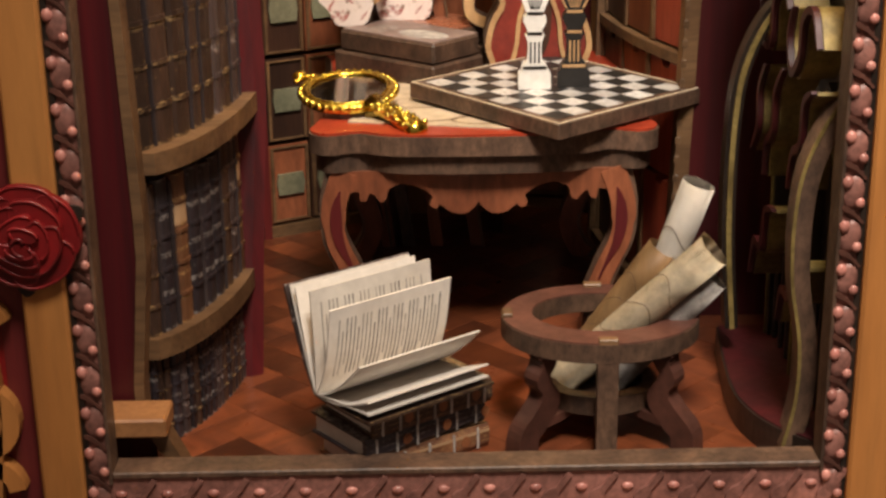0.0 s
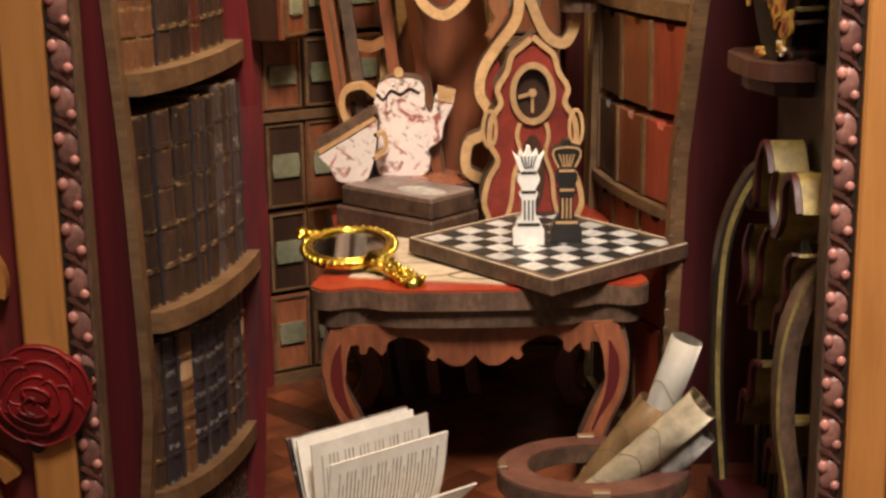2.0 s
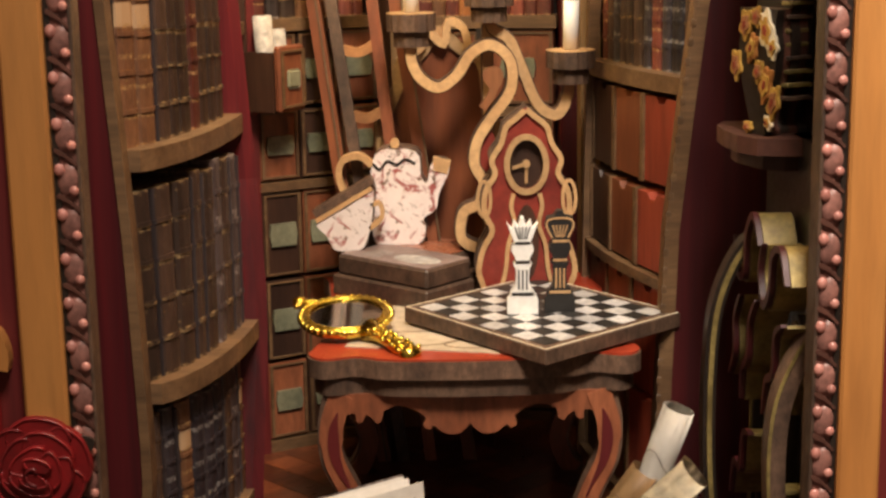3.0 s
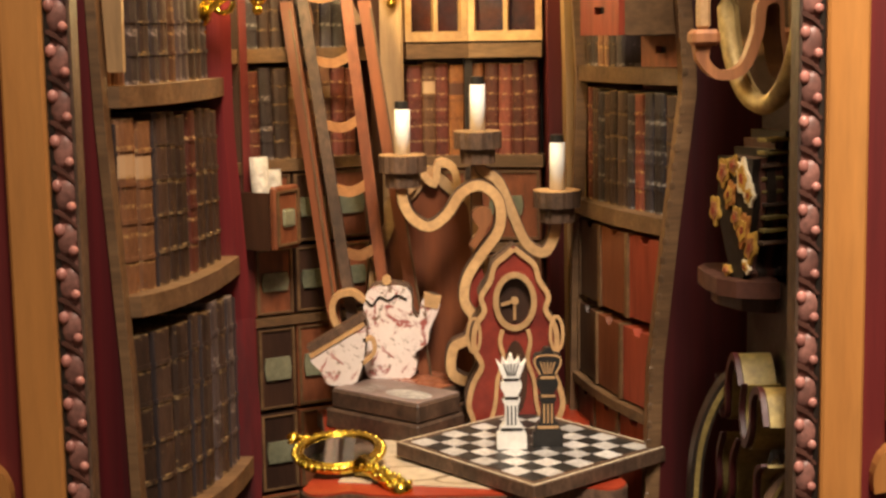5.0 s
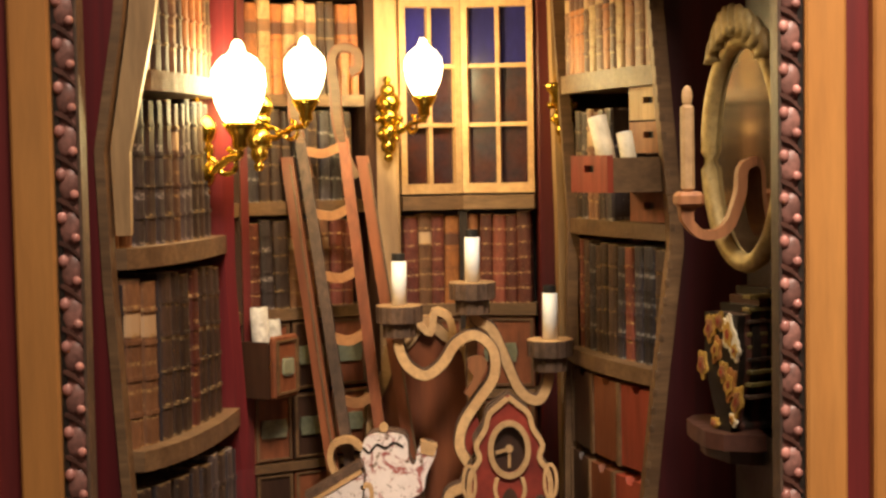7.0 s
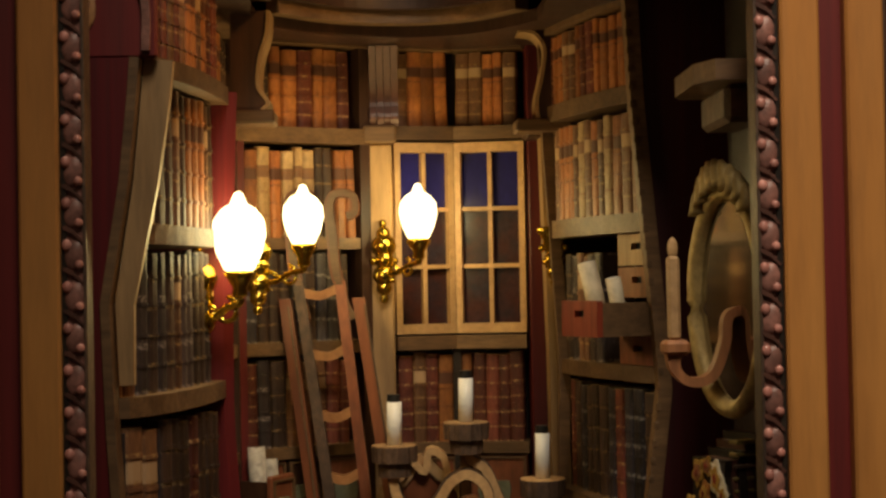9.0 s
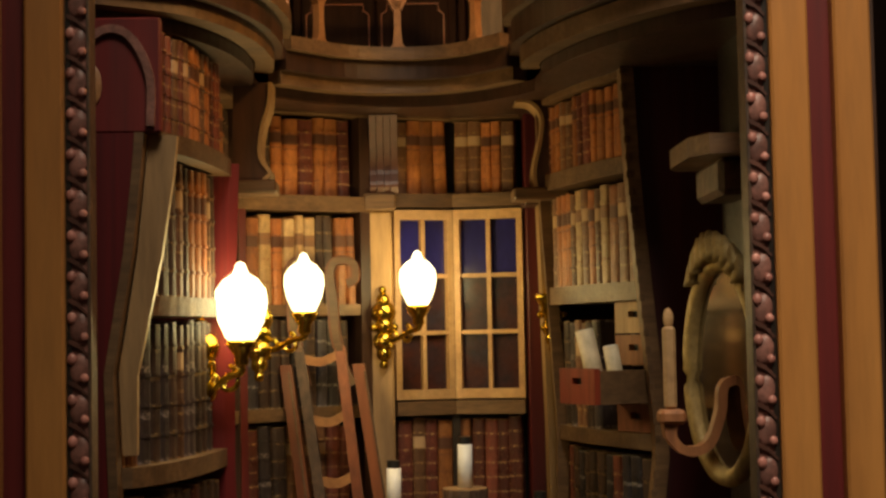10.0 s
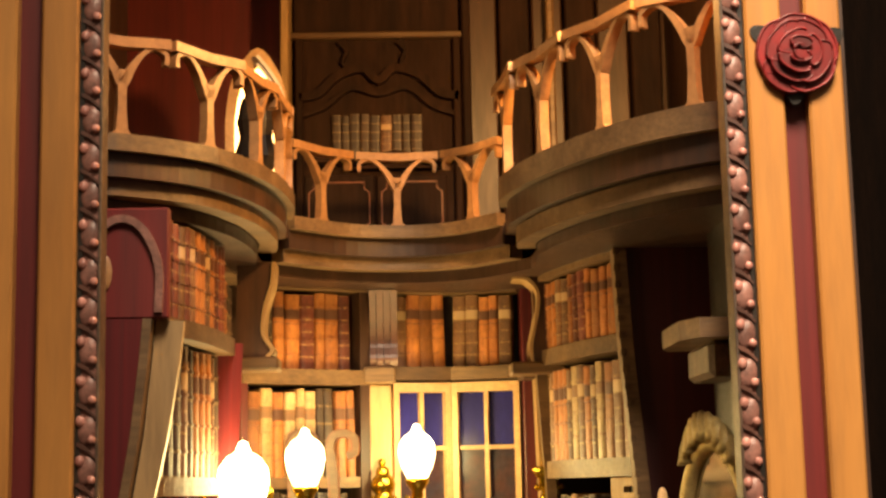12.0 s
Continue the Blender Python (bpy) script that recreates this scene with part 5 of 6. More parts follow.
part("handle", ribbon(bmesh.new(), smooth([(-3.4, 40.0), (-5.0, 41.2), (-7.2, 40.6), (-7.7, 38.4), (-6.6, 36.0), (-4.6, 35.0), (-3.6, 35.2)], 5), 0.8, -0.6, 1.4, front), M_TAN, pot)
cup = china("teacup", "white teacup with a red rose pattern tipped to one side", (-11.2, 63.6, 0), [(-3.9, 33.4), (-2.6, 31.4), (-1.6, TB + 0.1), (1.6, TB + 0.1), (2.6, 31.4), (3.2, 34.0), (3.2, 37.6), (0, 35.2)], None, None)
part("rim", ribbon(bmesh.new(), [(-4.2, 34.3), (3.3, 38.7)], 0.9, -0.5, 2.2, front), M_EDGE, cup)
part("gilt_rim", ribbon(bmesh.new(), [(-4.0, 33.5), (3.2, 37.7)], 0.55, -0.8, -0.55, front), M_TAN, cup)
part("handle", ribbon(bmesh.new(), smooth([(3.0, 35.4), (4.2, 35.6), (4.4, 33.8), (2.8, 32.4)], 5), 0.55, -0.6, 0.8, front), M_TAN, cup)

# mantel clock
clock = thing("table_clock", "flat-cut red and tan clock on scalloped layers", "clock", (11.2, 56.0, 0))
half = [(0, 48.6), (1.2, 47.6), (2.6, 46.4), (3.2, 44.4), (4.4, 42.4), (4.0, 40.6), (5.2, 38.6), (5.4, 35.8), (4.4, 33.6), (5.6, 31.2), (6.2, 28.4), (5.6, 26.2), (6.4, TZ)]
line = [tuple(p) for p in smooth(half, 4)]
line = line + [(-x, z) for x, z in line[::-1][:-1]]
for k in range(5):
    part("layer", flat(bmesh.new(), [(x * (1.03 if k % 2 else 0.96), TZ + (z - TZ) * (1.0 if k % 2 else 0.97)) for x, z in line], 0.2 + 1.2 * k, 1.35 + 1.2 * k, front), M_EDGE, clock, "charred plywood layer")
part("face_board", flat(bmesh.new(), line, -0.5, 0.18, front, [circle(0, 41.6, 2.1, 3.1, 24)]), M_CLOCKRED, clock, "deep red face board")
part("outline", ribbon(bmesh.new(), [(x * 0.96, TZ + (z - TZ) * 0.99) for x, z in line], 0.65, -0.9, -0.45, front), M_TAN, clock)
part("dial_ring", ribbon(bmesh.new(), circle(0, 41.6, 2.4, 3.4, 28), 0.7, -1.0, -0.4, front, True), M_TAN, clock)
part("dial", flat(bmesh.new(), circle(0, 41.6, 2.15, 3.15, 24), 0.19, 0.25, front), M_DARK, clock)
part("hand", ribbon(bmesh.new(), [(0, 41.6), (-1.7, 41.1)], 0.4, -0.3, 0.0, front), M_TAN, clock)
part("hand", ribbon(bmesh.new(), [(0, 41.6), (0.0, 39.2)], 0.35, -0.3, 0.0, front), M_TAN, clock)
part("hub", rod(bmesh.new(), (0, -0.45, 41.6), (0, 0.1, 41.6), 0.5, None, 10), M_TAN, clock)
for s in (-1, 1):
    part("side_scroll", ribbon(bmesh.new(), smooth([(s * 1.6, 38.0), (s * 1.9, 36.4), (s * 1.5, 34.2), (s * 2.3, 31.6), (s * 2.6, 28.6), (s * 3.2, 26.2)], 4), 0.5, -0.95, -0.48, front), M_TAN, clock)
    part("side_loop", ribbon(bmesh.new(), circle(s * 5.2, 37.4, 0.8, 2.2, 14), 0.4, -0.95, -0.4, front, True), M_TAN, clock)
part("pendulum_window", flat(bmesh.new(), circle(0, 31.8, 1.5, 4.8, 20), -0.56, -0.5, front), M_DARK, clock)

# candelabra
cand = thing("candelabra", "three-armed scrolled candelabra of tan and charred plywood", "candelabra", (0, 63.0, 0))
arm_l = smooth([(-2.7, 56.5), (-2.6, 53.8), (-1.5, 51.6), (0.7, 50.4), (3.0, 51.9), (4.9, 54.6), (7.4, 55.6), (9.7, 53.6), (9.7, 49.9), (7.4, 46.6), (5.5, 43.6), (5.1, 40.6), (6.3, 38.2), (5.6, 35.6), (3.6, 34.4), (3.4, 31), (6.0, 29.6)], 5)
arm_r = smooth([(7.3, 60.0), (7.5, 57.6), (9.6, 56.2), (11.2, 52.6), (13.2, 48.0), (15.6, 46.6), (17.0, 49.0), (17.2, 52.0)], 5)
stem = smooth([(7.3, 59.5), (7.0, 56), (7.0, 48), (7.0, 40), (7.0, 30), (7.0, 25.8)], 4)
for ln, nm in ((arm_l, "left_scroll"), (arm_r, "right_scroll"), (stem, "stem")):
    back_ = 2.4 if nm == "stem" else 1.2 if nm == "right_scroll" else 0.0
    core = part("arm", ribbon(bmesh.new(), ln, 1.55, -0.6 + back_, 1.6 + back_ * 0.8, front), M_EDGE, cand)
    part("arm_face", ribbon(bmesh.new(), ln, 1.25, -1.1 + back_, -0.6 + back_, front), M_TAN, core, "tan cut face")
part("inlay", ribbon(bmesh.new(), smooth([(7.4, 52.8), (7.6, 50), (6.2, 47.6)], 5), [1.0, 2.2, 2.6, 2.4, 1.8, 1.0], -0.4, 0.4, front), M_KRAFT, cand)
part("inlay", flat(bmesh.new(), circle(6.6, 40.6, 1.5, 4.8, 20), -0.3, 0.5, front), M_CLOCKRED, cand, "dark red printed infill")
part("foot", flat(bmesh.new(), circle(8.2, 0.9, 3.6, 1.8, 20), TZ, TZ + 1.6, lying), M_EDGE, cand)
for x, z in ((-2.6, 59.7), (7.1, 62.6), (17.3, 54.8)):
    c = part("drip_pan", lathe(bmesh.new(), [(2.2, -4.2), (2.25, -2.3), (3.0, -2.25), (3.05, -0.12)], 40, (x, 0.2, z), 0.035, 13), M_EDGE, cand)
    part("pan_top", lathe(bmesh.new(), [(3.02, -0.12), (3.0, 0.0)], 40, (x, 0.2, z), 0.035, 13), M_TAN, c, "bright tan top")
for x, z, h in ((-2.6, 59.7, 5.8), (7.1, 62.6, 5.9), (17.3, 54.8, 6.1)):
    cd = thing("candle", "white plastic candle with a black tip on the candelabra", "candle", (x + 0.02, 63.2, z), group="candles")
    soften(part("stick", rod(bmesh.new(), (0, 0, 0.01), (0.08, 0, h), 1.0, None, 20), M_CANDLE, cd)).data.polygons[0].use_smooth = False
    part("tip", rod(bmesh.new(), (0.0, 0, h), (0.0, 0, h + 1.0), 0.88, None, 18), M_INK, cd, "black tip")

# ---- stack of books with the open one, in the front ----
def stack_book(label, at, rz, w, d, h, mat, bands):
    b = thing("book", label, "book", at, rz, group="stacked books")
    bm = B((-w / 2, 0.0, 0), (w / 2, d, 0.28), 0.05)
    box(bm, (-w / 2, 0.0, h - 0.28), (w / 2, d, h), 0.05)
    flat(bm, [(0.0, 0.0), (0.5, -0.28), (h - 0.5, -0.28), (h, 0.0), (h, 0.3), (0, 0.3)], -w / 2, w / 2, lambda u, v, k: (k, v, u))
    part("cover", bm, mat, b)
    part("page_block", B((-w / 2 + 0.35, 0.3, 0.29), (w / 2 - 0.35, d - 0.3, h - 0.29)), M_PAGE, b, "pale page edges")
    for k in range(bands):
        x = -w / 2 + w * (k + 0.5) / bands
        part("spine_band", B((x - 0.12, -0.40, 0.12), (x + 0.12, -0.2, h - 0.12), 0.05), M_GREYMAP, b)
        if k % 2:
            part("spine_ornament", flat(bmesh.new(), circle(x + w / bands / 2, h / 2, 0.5, h * 0.24, 10), -0.34, -0.27, front), M_KRAFT, b)
    return b


stack_book("dark tooled leather book at the foot of the stack", (-2.4, 4.3, 0.0), 34, 13.6, 8.2, 2.4, BOOKS["brown"], 5)
stack_book("blue-black leather book with pale panels in the stack", (-2.6, 4.2, 2.4), 38, 13.8, 8.4, 2.2, BOOKS["navy"], 6)
stack_book("dark leather book with gilt flowers in the stack", (-1.9, 4.2, 4.6), 36, 13.4, 8.4, 2.4, BOOKS["dark"], 7)
ob_ = thing("open_book", "small book lying open with its pages fanned upright", "book", (0, 0, 0))
ob_.matrix_world = Matrix.Translation(Vector((-12.6, 4.4, 7.2)) * S) @ Matrix.Rotation(radians(-53), 4, "Z")


def page_leaf(parent, angle, length, depth, mat, curl, thick, label, name="page", off=0.0):
    """A leaf hinged on the spine; angle 0 lies flat to the right, 90 stands up."""
    a = radians(angle)
    pts = []
    for k in range(9):
        t = k / 8
        aa = a + radians(curl) * (1 - t) ** 2
        pts.append((0.0, 0.0) if k == 0 else (pts[-1][0] + length / 8 * math.cos(aa), pts[-1][1] + length / 8 * math.sin(aa)))
    pts = [(x + off, z) for x, z in pts]
    return part(name, ribbon(bmesh.new(), pts, thick, 0.0, depth, lambda u, v, k: (u, k, v)), mat, parent, label)


page_leaf(ob_, 3, 8.6, 14.0, BOOKS["dark"], -8, 0.3, "dark cover lying flat", "cover")
page_leaf(ob_, 112, 10.4, 14.0, BOOKS["grey"], 14, 0.3, "raised cover", "cover")
for ang, ln, cu, off in ((5, 8.4, 6, 0.2), (24, 8.6, -34, 0.3), (44, 8.8, -30, 0.3), (82, 9.6, -34, 0.2), (95, 10.0, -12, 0.1), (104, 10.0, 4, 0.0), (108, 10.2, 6, -0.05)):
    pg = page_leaf(ob_, ang, ln, 13.4, M_PAGE if ang < 105 else M_PAPER, cu, 0.16, "thin printed page", "page", off)
    if 70 < ang < 100:
        line, p = [], Vector((off, 0.0))
        for k in range(9):
            aa = radians(ang) + radians(cu) * (1 - k / 8) ** 2
            nn = Vector((math.sin(aa), -math.cos(aa)))
            if k:
                p = p + Vector((math.cos(aa), math.sin(aa))) * ln / 8
            line.append(tuple(p + nn * 0.12))
        for k in range(27):
            v = 1.0 + 0.43 * k
            part("text_bar", ribbon(bmesh.new(), line[2 + (k % 5 == 2):9 - (k % 4 == 1) - 1], 0.05, v, v + 0.13, lambda u, w, d: (u, d, w)), M_GREYMAP, pg)

# ---- round stand with map rolls ----
stand = thing("scroll_stand", "round dark wooden stand on scrolled legs", "stand", (14.1, 12.4, 0))
ring = flat(bmesh.new(), circle(0, 0, 9.4, 7.8, 44), 9.6, 11.4, lying, [circle(0, 0.4, 6.4, 4.9, 36)])
part("ring", ring, M_EDGE, stand, "charred plywood ring")
part("ring_top", flat(bmesh.new(), circle(0, 0, 9.3, 7.7, 44), 11.4, 11.55, lying, [circle(0, 0.4, 6.45, 4.95, 36)]), M_RINGTOP, stand, "red-brown printed top")
part("lower_ring", flat(bmesh.new(), circle(0, 0, 5.6, 5.2, 32), 3.2, 5.0, lying, [circle(0, 0, 4.2, 3.8, 24)]), M_EDGE, stand)
part("lower_plate", flat(bmesh.new(), circle(0, 0, 4.2, 3.8, 24), 3.2, 3.6, lying), M_DARK, stand)
for ang, tenon_at in ((-90, -90), (-38, 0), (-142, 180), (90, 90)):
    ca, sa = math.cos(radians(ang)), math.sin(radians(ang))
    lg = smooth([(7.8, 9.7), (7.3, 8.6), (7.9, 7.2), (7.2, 5.6), (7.2, 4.4), (8.4, 3.0), (9.6, 1.8), (9.8, 0.0)], 5) if ang != -90 else [(7.0, 9.7), (7.0, 6.0), (7.0, 3.0), (7.0, 0.0)]
    to_leg = lambda u, v, d, ca=ca, sa=sa: (u * ca - d * sa, u * sa + d * ca, v)
    part("leg", ribbon(bmesh.new(), lg, [1.5, 1.3, 1.2, 1.3, 1.6, 1.9, 1.6, 1.4, 1.3, 1.5, 1.7, 1.8, 1.6, 1.5] + [1.7, 1.9, 2.1, 2.3] + [2.4] * 40, -0.95, 0.95, to_leg), M_EDGE if ang == -90 else M_RINGTOP, stand)
    part("bracket", ribbon(bmesh.new(), smooth([(7.4, 2.6), (5.2, 2.8), (3.6, 3.5)], 4), 0.9, -0.9, 0.9, to_leg), M_RINGTOP, stand)
    part("tenon", B((-0.9, -0.5, 11.1), (0.9, 0.5, 11.9), 0.1, Matrix.Rotation(radians(tenon_at + 90), 4, "Z") @ Matrix.Translation((0, -8.8 if tenon_at in (0, 180) else -7.2, 0))), M_SHELF, stand)


def scroll(label, a, b, r, mat, inner, flare=0.0):
    s = thing("map_roll", label, "map roll", group="map rolls in the stand")
    a, b = Vector(a), Vector(b)
    bm = bmesh.new()
    axis = (b - a).normalized()
    qq = axis.to_track_quat("Z", "Y")
    rows = []
    for k in range(5):
        t = k / 4
        row = []
        for i in range(27):
            th = 2 * math.pi * 1.12 * i / 26
            rr = r * (1 - 0.10 * i / 26) + (flare * max(0, i / 26 - 0.85) * 6 if k == 4 else 0)
            row.append(bm.verts.new(a + (b - a) * t + qq @ Vector((rr * math.cos(th), rr * math.sin(th), 0))))
        rows.append(row)
    for p, q_ in zip(rows, rows[1:]):
        for i in range(26):
            bm.faces.new((p[i], p[i + 1], q_[i + 1], q_[i]))
    bmesh.ops.solidify(bm, geom=list(bm.faces), thickness=0.14)
    soften(part("sheet", bm, mat, s))
    for k in range(4):
        c = a + (b - a) * (0.25 + 0.16 * k)
        pts = [c + qq @ Vector((r * 1.0 * math.cos(t), r * 1.0 * math.sin(t), 0.9 * math.sin(t * 2 + k))) for t in [i * 0.3 for i in range(12 + k)]]
        part("map_line", tube(bmesh.new(), pts, 0.035, 4), M_SHELF if inner is M_PAPER else M_GREYMAP, s)
    part("core", tube(bmesh.new(), [a, a.lerp(b, 0.9)], r * 0.72, 12), inner, s)
    return s


scroll("long cream map roll with a frayed end in the stand", (10.2, 13.4, 3.8), (24.2, 9.6, 18.6), 1.75, M_MAP, M_PAPER, 0.9)
scroll("white and grey map roll leaning in the stand", (17.0, 15.6, 4.2), (23.4, 14.4, 23.6), 1.65, M_PAPER, M_PAPER)
scroll("tan map roll leaning in the stand", (11.2, 15.2, 4.2), (20.0, 13.4, 17.6), 1.5, M_PILAR, M_PAPER)
scroll("purple-grey map roll leaning in the stand", (15.4, 12.4, 4.4), (24.6, 11.0, 15.4), 1.5, M_GREYMAP, M_GREYMAP)

# ---- fireplace wall on the right, near the frame ----
fire = thing("fireplace", "black-brown fireplace with gilded leaf ornaments", "fireplace", (0, 0, 0))


def rightwall(u, v, d):
    """A board that faces the left: u towards the back, v up, d to the right."""
    return (d, u, v)


part("back", B((35.0, 2, 0), (42.9, 30.4, 50)), M_BLACK, fire)
part("hearth", flat(bmesh.new(), [tuple(p) for p in smooth([(32.2, 1.4), (29.6, 4.6), (27.9, 8.4), (27.2, 13.0), (27.6, 20.0), (28.6, 29.5)], 5)] + [(43, 29.5), (43, 1.4)], 0, 3.0, lying), M_BLACK, fire)
part("hearth_top", flat(bmesh.new(), [tuple(p) for p in smooth([(32.4, 1.6), (29.8, 4.7), (28.1, 8.5), (27.4, 13.0), (27.8, 20.0), (28.8, 29.3)], 5)] + [(42.9, 29.3), (42.9, 1.6)], 3.0, 3.15, lying), M_DEEPRED, fire, "dark red hearth slab")
near_pier = smooth([(30.6, 1.4), (31.6, 6.5), (31.6, 12.0), (30.6, 18.0), (30.5, 24.0), (31.2, 28.6), (33.2, 33.0), (36, 36.0)], 6)
part("pier", ribbon(bmesh.new(), near_pier, 1.7, 3.0, 5.4, front), M_EDGE, fire, "worn bowed edge of the surround")
part("pier_bead", ribbon(bmesh.new(), [(p[0] - 0.75, p[1]) for p in near_pier], 0.3, 2.8, 3.0, front), M_OLDGOLD, fire)
far_pier = smooth([(28.6, 6.0), (27.8, 16), (27.8, 26), (28.6, 33), (31.2, 38.4), (35, 40)], 6)
part("pier", ribbon(bmesh.new(), far_pier, 1.3, 21.5, 23.6, front), M_BLACK, fire)
part("pier_bead", ribbon(bmesh.new(), far_pier, 0.5, 21.2, 21.5, front), M_OLDGOLD, fire)
for y0, y1 in ((3.2, 14.6), (15.2, 28.0)):
    ymid = (y0 + y1) / 2
    archp = [(y0 + 0.9, 1.6), (y0 + 0.6, 14)] + [tuple(p) for p in smooth([(y0 + 0.6, 20), (y0 + 1.4, 28), (ymid, 33.6), (y1 - 1.4, 28), (y1 - 0.6, 20)], 4)] + [(y1 - 0.6, 14), (y1 - 0.9, 1.6)]
    part("arch", ribbon(bmesh.new(), archp, 1.5, 33.4, 35.2, rightwall), M_BLACK, fire)
    part("arch_bead", ribbon(bmesh.new(), archp, 0.35, 33.2, 33.5, rightwall), M_OLDGOLD, fire, "thin bronze bead")
    for k in range(4):
        y = y0 + 2.2 + (y1 - y0 - 4.4) * k / 3
        part("grate_bar", rod(bmesh.new(), (34.0, y, 1.6), (34.0, y, 13 + 2.5 * math.sin(k * 1.1 + 0.4)), 0.3, None, 6), M_BLACK, fire)
leaf_paths = [
    [(2.6, 38.5), (5.0, 41.2), (8.2, 40.0), (9.0, 36.4), (11.6, 34.6), (13.4, 37.4), (12.2, 40.4)],
    [(13.8, 39.8), (16.8, 42.2), (19.8, 39.6), (20.4, 35.6), (23.6, 35.2), (25.4, 38.6)],
    [(3.6, 34.6), (6.2, 33.0), (6.8, 29.2), (9.4, 27.6), (10.6, 24.0)],
    [(14.6, 34.2), (17.4, 31.4), (17.8, 27.6), (20.2, 25.6), (20.6, 22.4)],
    [(4.0, 18.6), (6.6, 18.0), (7.6, 14.6), (10.4, 14.2), (11.8, 10.6)],
    [(15.8, 20.2), (18.8, 19.2), (20.0, 15.2), (23.0, 14.8), (24.6, 10.8)],
    [(22.0, 33.0), (24.4, 30.0), (24.2, 26.4), (26.6, 23.4)],
]
for k, path in enumerate(leaf_paths):
    ln = smooth(path, 9)
    n = len(ln)
    wd = [0.2 + 0.8 * math.sin(math.pi * min(1, (i + 1) / n)) ** 0.8 for i in range(n)]
    lf = part("leaf_ornament", ribbon(bmesh.new(), ln, wd, 31.2, 34.4, rightwall), M_OLDGOLD, fire, "dull gilded leaf")
    part("leaf_edge", ribbon(bmesh.new(), [(p[0] + 0.1, p[1] + 0.1) for p in ln], [w * 0.9 for w in wd], 30.6, 31.15, rightwall), M_DEEPRED, lf)
part("mantel", flat(bmesh.new(), [(28.8, 22.8), (29.3, 18.6), (30.8, 16.3), (33, 15.6), (43, 15.2), (43, 29), (30, 29), (28.8, 26.4)], 48.3, 50.0, lying), M_RINGTOP, fire, "dark mantel shelf with cut corners")
part("mantel_step", flat(bmesh.new(), [(30.2, 23), (31.8, 18.2), (33.6, 17.0), (43, 16.6), (43, 28), (31.4, 28), (30.2, 26)], 46.6, 48.3, lying), M_DARK, fire)
part("chimney_breast", B((36.4, 3, 50.0), (43, 30.4, 116)), M_BLACK, fire)

M_FLOWER = surface("gilded_yellow_flower", (0.62, 0.38, 0.08), (0.38, 0.20, 0.04), (1, 1, 1), 700, 0.4, 0.3, 0.4, 0.2)
vase = thing("flower_vase", "flat-cut dark vase with gilded flowers and stepped sides", "vase", (31.6, 19.2, 50.0), -64)
vhalf = [(1.4, 0), (1.5, 0.5), (1.0, 1.2), (1.7, 3.2), (2.6, 6.0), (2.9, 8.4), (2.6, 10.4), (2.9, 12.2)]
vline = [tuple(p) for p in smooth(vhalf, 4)]
vline = vline + [(-x, z) for x, z in vline[::-1]]
part("front_board", flat(bmesh.new(), vline, -0.5, 0.4, front), M_BLACK, vase)
for k in range(5):
    tall = 1.0 + 0.07 * min(k, 3)
    part("layer", flat(bmesh.new(), [(x * (0.96 if k % 2 else 0.88), z * tall) for x, z in vline], 0.42 + 1.05 * k, 1.45 + 1.05 * k, front), M_BLACK if k % 2 else M_RINGTOP, vase, "charred layer")
for k in range(9):
    z = 3.4 + 1.3 * k
    part("step_edge", B((1.6, 0.9, z), (2.8 + 0.25 * math.sin(k), 5.4, z + 0.42), 0.08), M_OLDGOLD if k % 3 else M_EDGE, vase)
rnd = random.Random(9)
for k, (x, z, rr, st) in enumerate(((-1.7, 10.6, 1.0, 1.7), (1.5, 10.2, 1.2, 1.9), (0.0, 11.4, 0.9, 1.3), (-0.6, 8.4, 0.9, 1.8), (-3.0, 6.6, 0.9, 1.9), (2.6, 8.6, 0.8, 1.6), (0.5, 6.2, 0.8, 1.6), (1.7, 5.0, 1.0, 2.0), (2.9, 3.4, 0.9, 2.1), (2.2, 1.4, 0.6, 1.4), (-0.9, 0.7, 0.7, 0.9))):
    a = rnd.uniform(0, 3)
    tilt = rnd.uniform(-0.25, 0.25)
    for q_, mat, y in ((1.0, (M_FLOWER, M_MAP, M_FLOWER, M_ORANGE)[k % 4], -0.75), (0.62, (M_KRAFT, M_FLOWER)[k % 2], -0.9), (0.25, M_REDDRAW, -1.0)):
        pts = []
        for t in [i * 2 * math.pi / 30 for i in range(30)]:
            w = q_ * rr * (0.84 + 0.16 * math.cos(5 * t + a))
            u, v = w * math.cos(t), st * w * math.sin(t)
            pts.append((x + u - tilt * v, z + v + tilt * u * 0.4))
        part("painted_flower", flat(bmesh.new(), pts, y - 0.012 * k, -0.5, front), mat, vase)
wall_mirror = thing("wall_mirror", "oval mirror in a dull gold frame above the mantel", "mirror")
MIRROR_AT, MIRROR_ALONG = Vector((33.4, 17.0, 79.0)), Vector((0.43, -0.90, 0))


def on_mirror(u, v, d):
    """A place on the turned mirror: u along it, v up, d towards the wall."""
    return tuple(MIRROR_AT + MIRROR_ALONG * u + Vector((0.90, 0.43, 0)) * d + Vector((0, 0, v)))


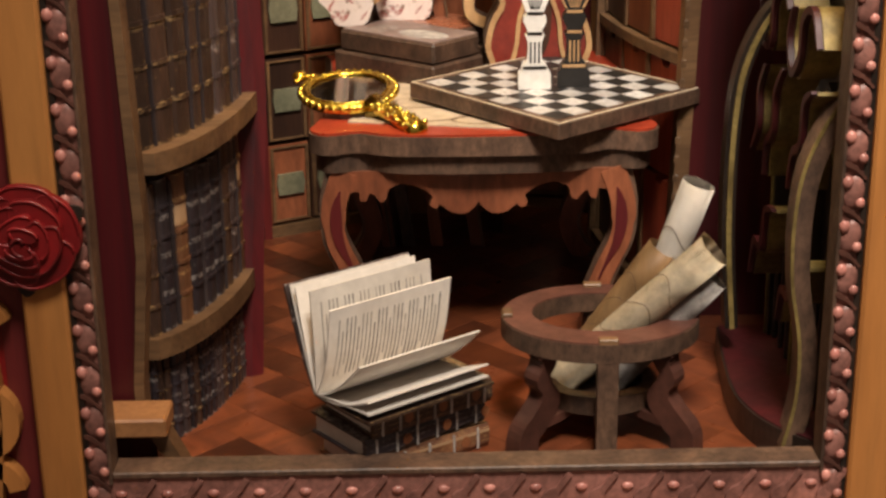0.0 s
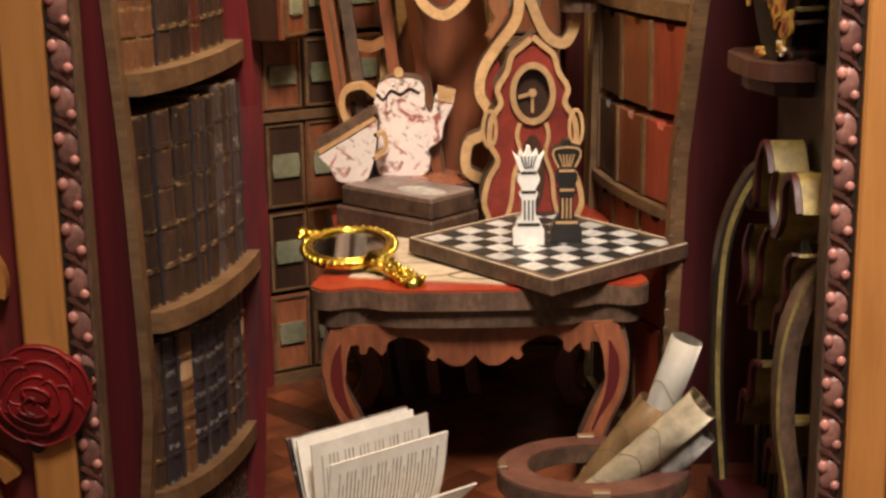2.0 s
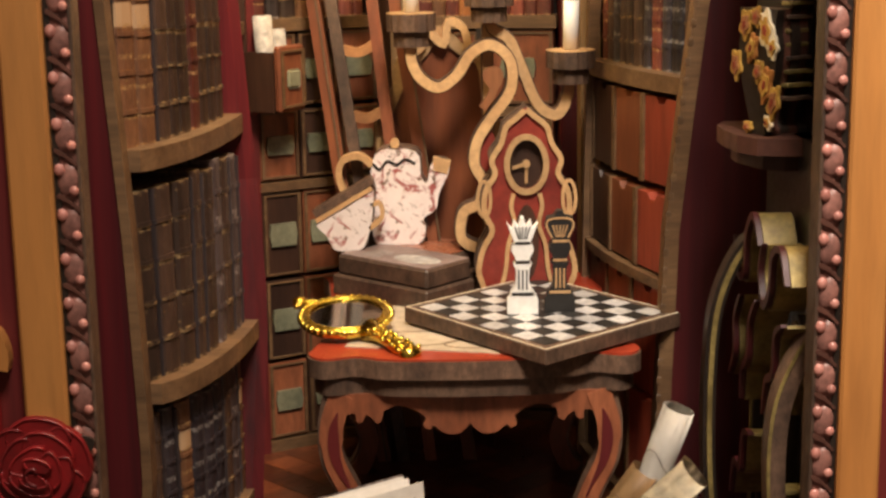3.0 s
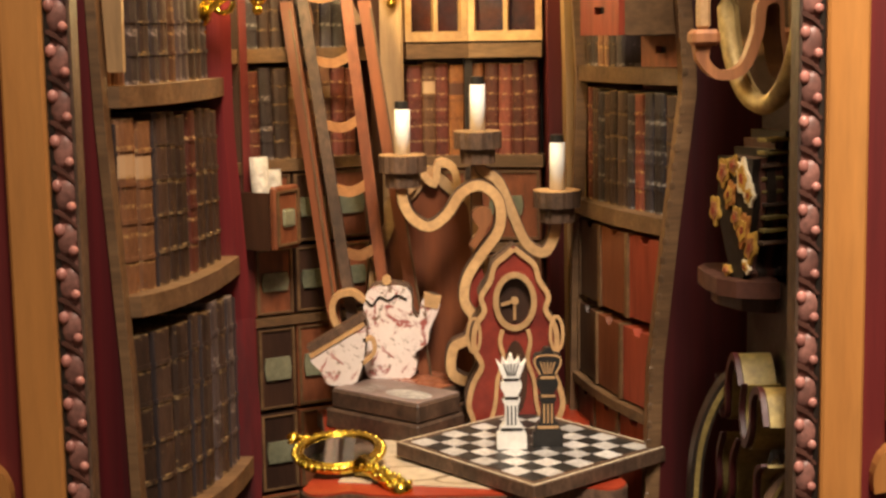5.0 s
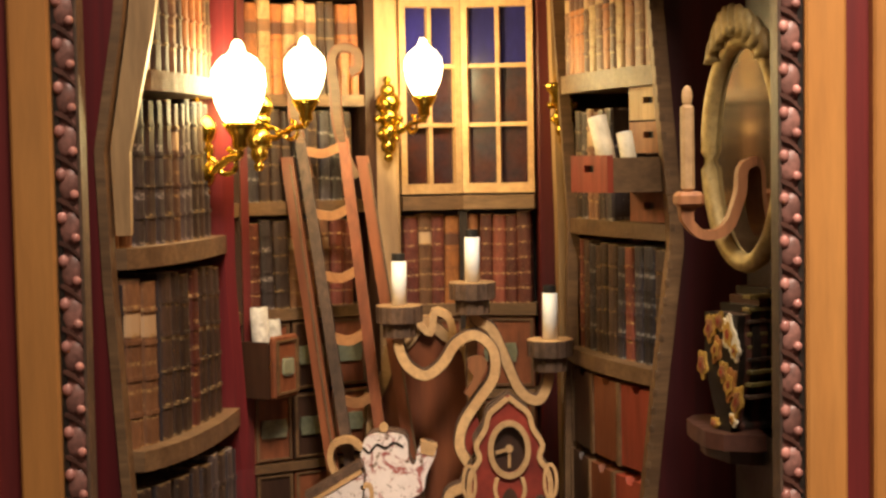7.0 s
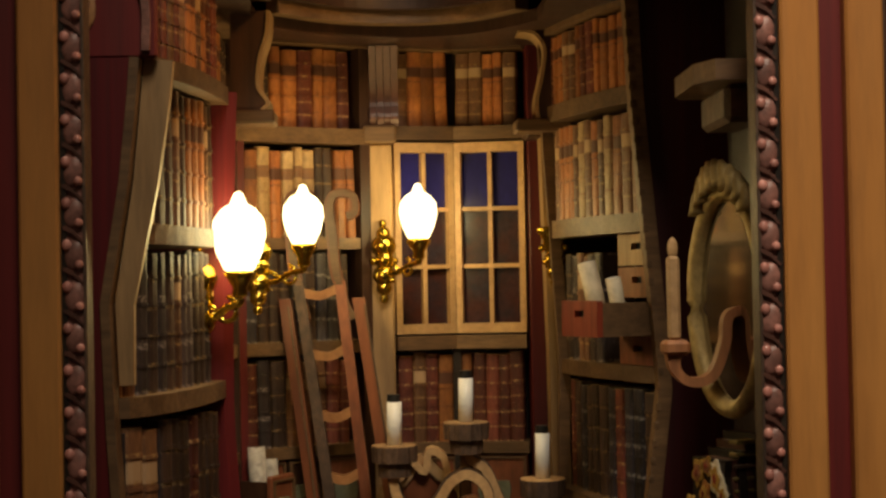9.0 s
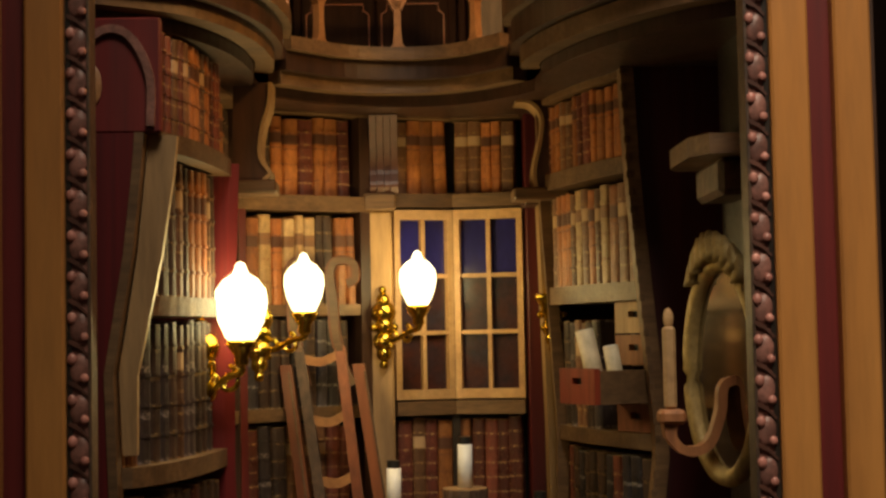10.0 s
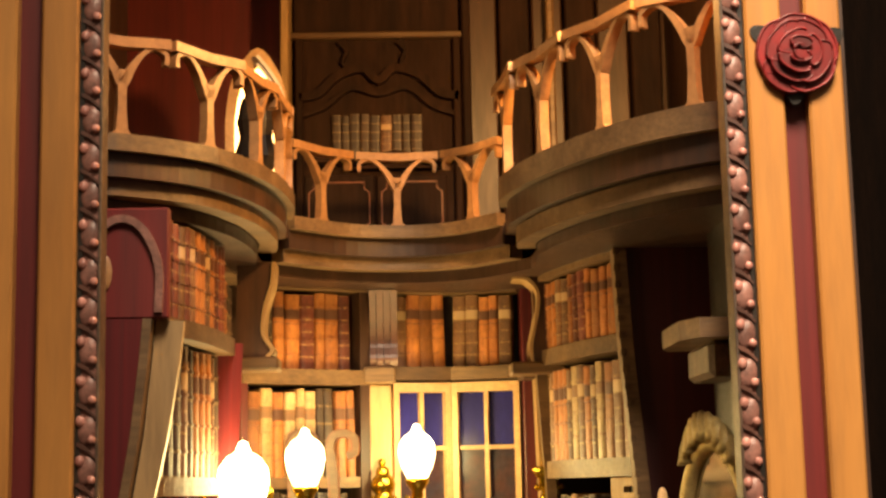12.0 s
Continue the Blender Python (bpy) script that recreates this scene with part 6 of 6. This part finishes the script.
oval = [2 * math.pi * k / 40 for k in range(40)]
soften(part("frame", tube(bmesh.new(), [on_mirror(6.0 * math.cos(t), 11.5 * math.sin(t), 0) for t in oval], 1.0, 8, True), M_BRONZE, wall_mirror))
part("glass", flat(bmesh.new(), [(5.6 * math.cos(t), 11.0 * math.sin(t)) for t in oval], 0.1, 0.5, on_mirror), M_MIRROR, wall_mirror)
for k in range(9):
    t = radians(50 + 10 * k)
    leaf_line = [on_mirror(6.4 * math.cos(t) + q * 0.5 * math.cos(t * 2), 12.0 * math.sin(t) + q * 1.0, -0.6) for q in range(4)]
    soften(part("crest_leaf", tube(bmesh.new(), leaf_line, [1.3, 1.0, 0.8, 0.3], 8), M_BRONZE, wall_mirror))
part("hanger", rod(bmesh.new(), on_mirror(0, 4, 0.5), (37.0, 19.5, 83.0), 0.5, None, 8), M_BLACK, wall_mirror)
wc = thing("wall_candle", "tan flat-cut candle on a curled bracket", "wall candle")
part("bracket", ribbon(bmesh.new(), smooth([(27.4, 74.5), (27.2, 72.2), (28.8, 70.6), (31.2, 71.2), (32.6, 74.6), (33.2, 77.6), (36.8, 78.2)], 5), [1.6, 1.9, 1.8, 1.5, 1.3, 1.2] + [1.0] * 40, 15.5, 17.5, front), M_KRAFT, wc)
part("cup", B((26.0, 14.8, 73.4), (28.8, 18.0, 75.0), 0.4), M_KRAFT, wc)
part("stick", B((26.7, 15.9, 75.0), (28.0, 17.2, 83.8), 0.3), M_TAN, wc)
part("flame", ball(bmesh.new(), (27.35, 16.5, 84.6), 0.7, (0.8, 0.7, 1.7), 8, 6), M_TAN, wc)
shelf_r = thing("bracket_shelf", "pale moulded shelf high above the mantel", "shelf")
part("board", flat(bmesh.new(), [(29.5, 14), (31, 10), (43, 9), (43, 28), (30.5, 28), (29.5, 25)], 101.5, 103.6, lying), M_SHELF, shelf_r)
part("bracket", B((32.5, 13, 97.5), (43, 26, 101.5), 0.6), M_EDGE, shelf_r)
globe = thing("wall_panel", "dusky rose panel with a small orange flame ornament", "wall panel")
part("panel", B((-35.5, 5.6, 104.0), (-24.6, 7.0, 115.6), 0.2), M_MAROON, globe)
part("arch_moulding", ribbon(bmesh.new(), smooth([(-33.4, 104.6), (-33.4, 109.5), (-31.6, 113.2), (-29.4, 114.4), (-27.2, 113.2), (-25.6, 109.5), (-25.6, 104.6)], 4), 0.8, 5.0, 5.6, front), M_BRAID, globe)
part("flame", ball(bmesh.new(), (-31.4, 5.4, 108.8), 1.2, (0.9, 0.25, 1.7), 10, 8), M_RUNG, globe)

# ---- floor: parquet blocks ----
rnd = random.Random(3)
pm = []
for ln_ in (0, 1):
    bm = B((-6.2, -2.04, -0.35), (6.2, 2.04, 0.0), 0.05)
    bmesh.ops.scale(bm, vec=(S, S, S), verts=bm.verts)
    me = bpy.data.meshes.new("plank")
    bm.to_mesh(me)
    bm.free()
    me.materials.append(M_FLOOR)
    pm.append(me)
count = 0
for i in range(-9, 11):
    for j in range(0, 26):
        x, y = 11.7 * i, -1 + 5.85 * j
        for s in (1, -1):
            px, py = x + (0 if s > 0 else 5.85), y
            if -40 < px < 41 and 0.2 < py < 88 and count < 300:
                o = new("plank", pm[0])
                o.matrix_world = Matrix.Translation(Vector((px, py, rnd.uniform(-0.04, 0.0))) * S) @ Matrix.Rotation(radians(45 * s), 4, "Z")
                o.parent = floor
                count += 1
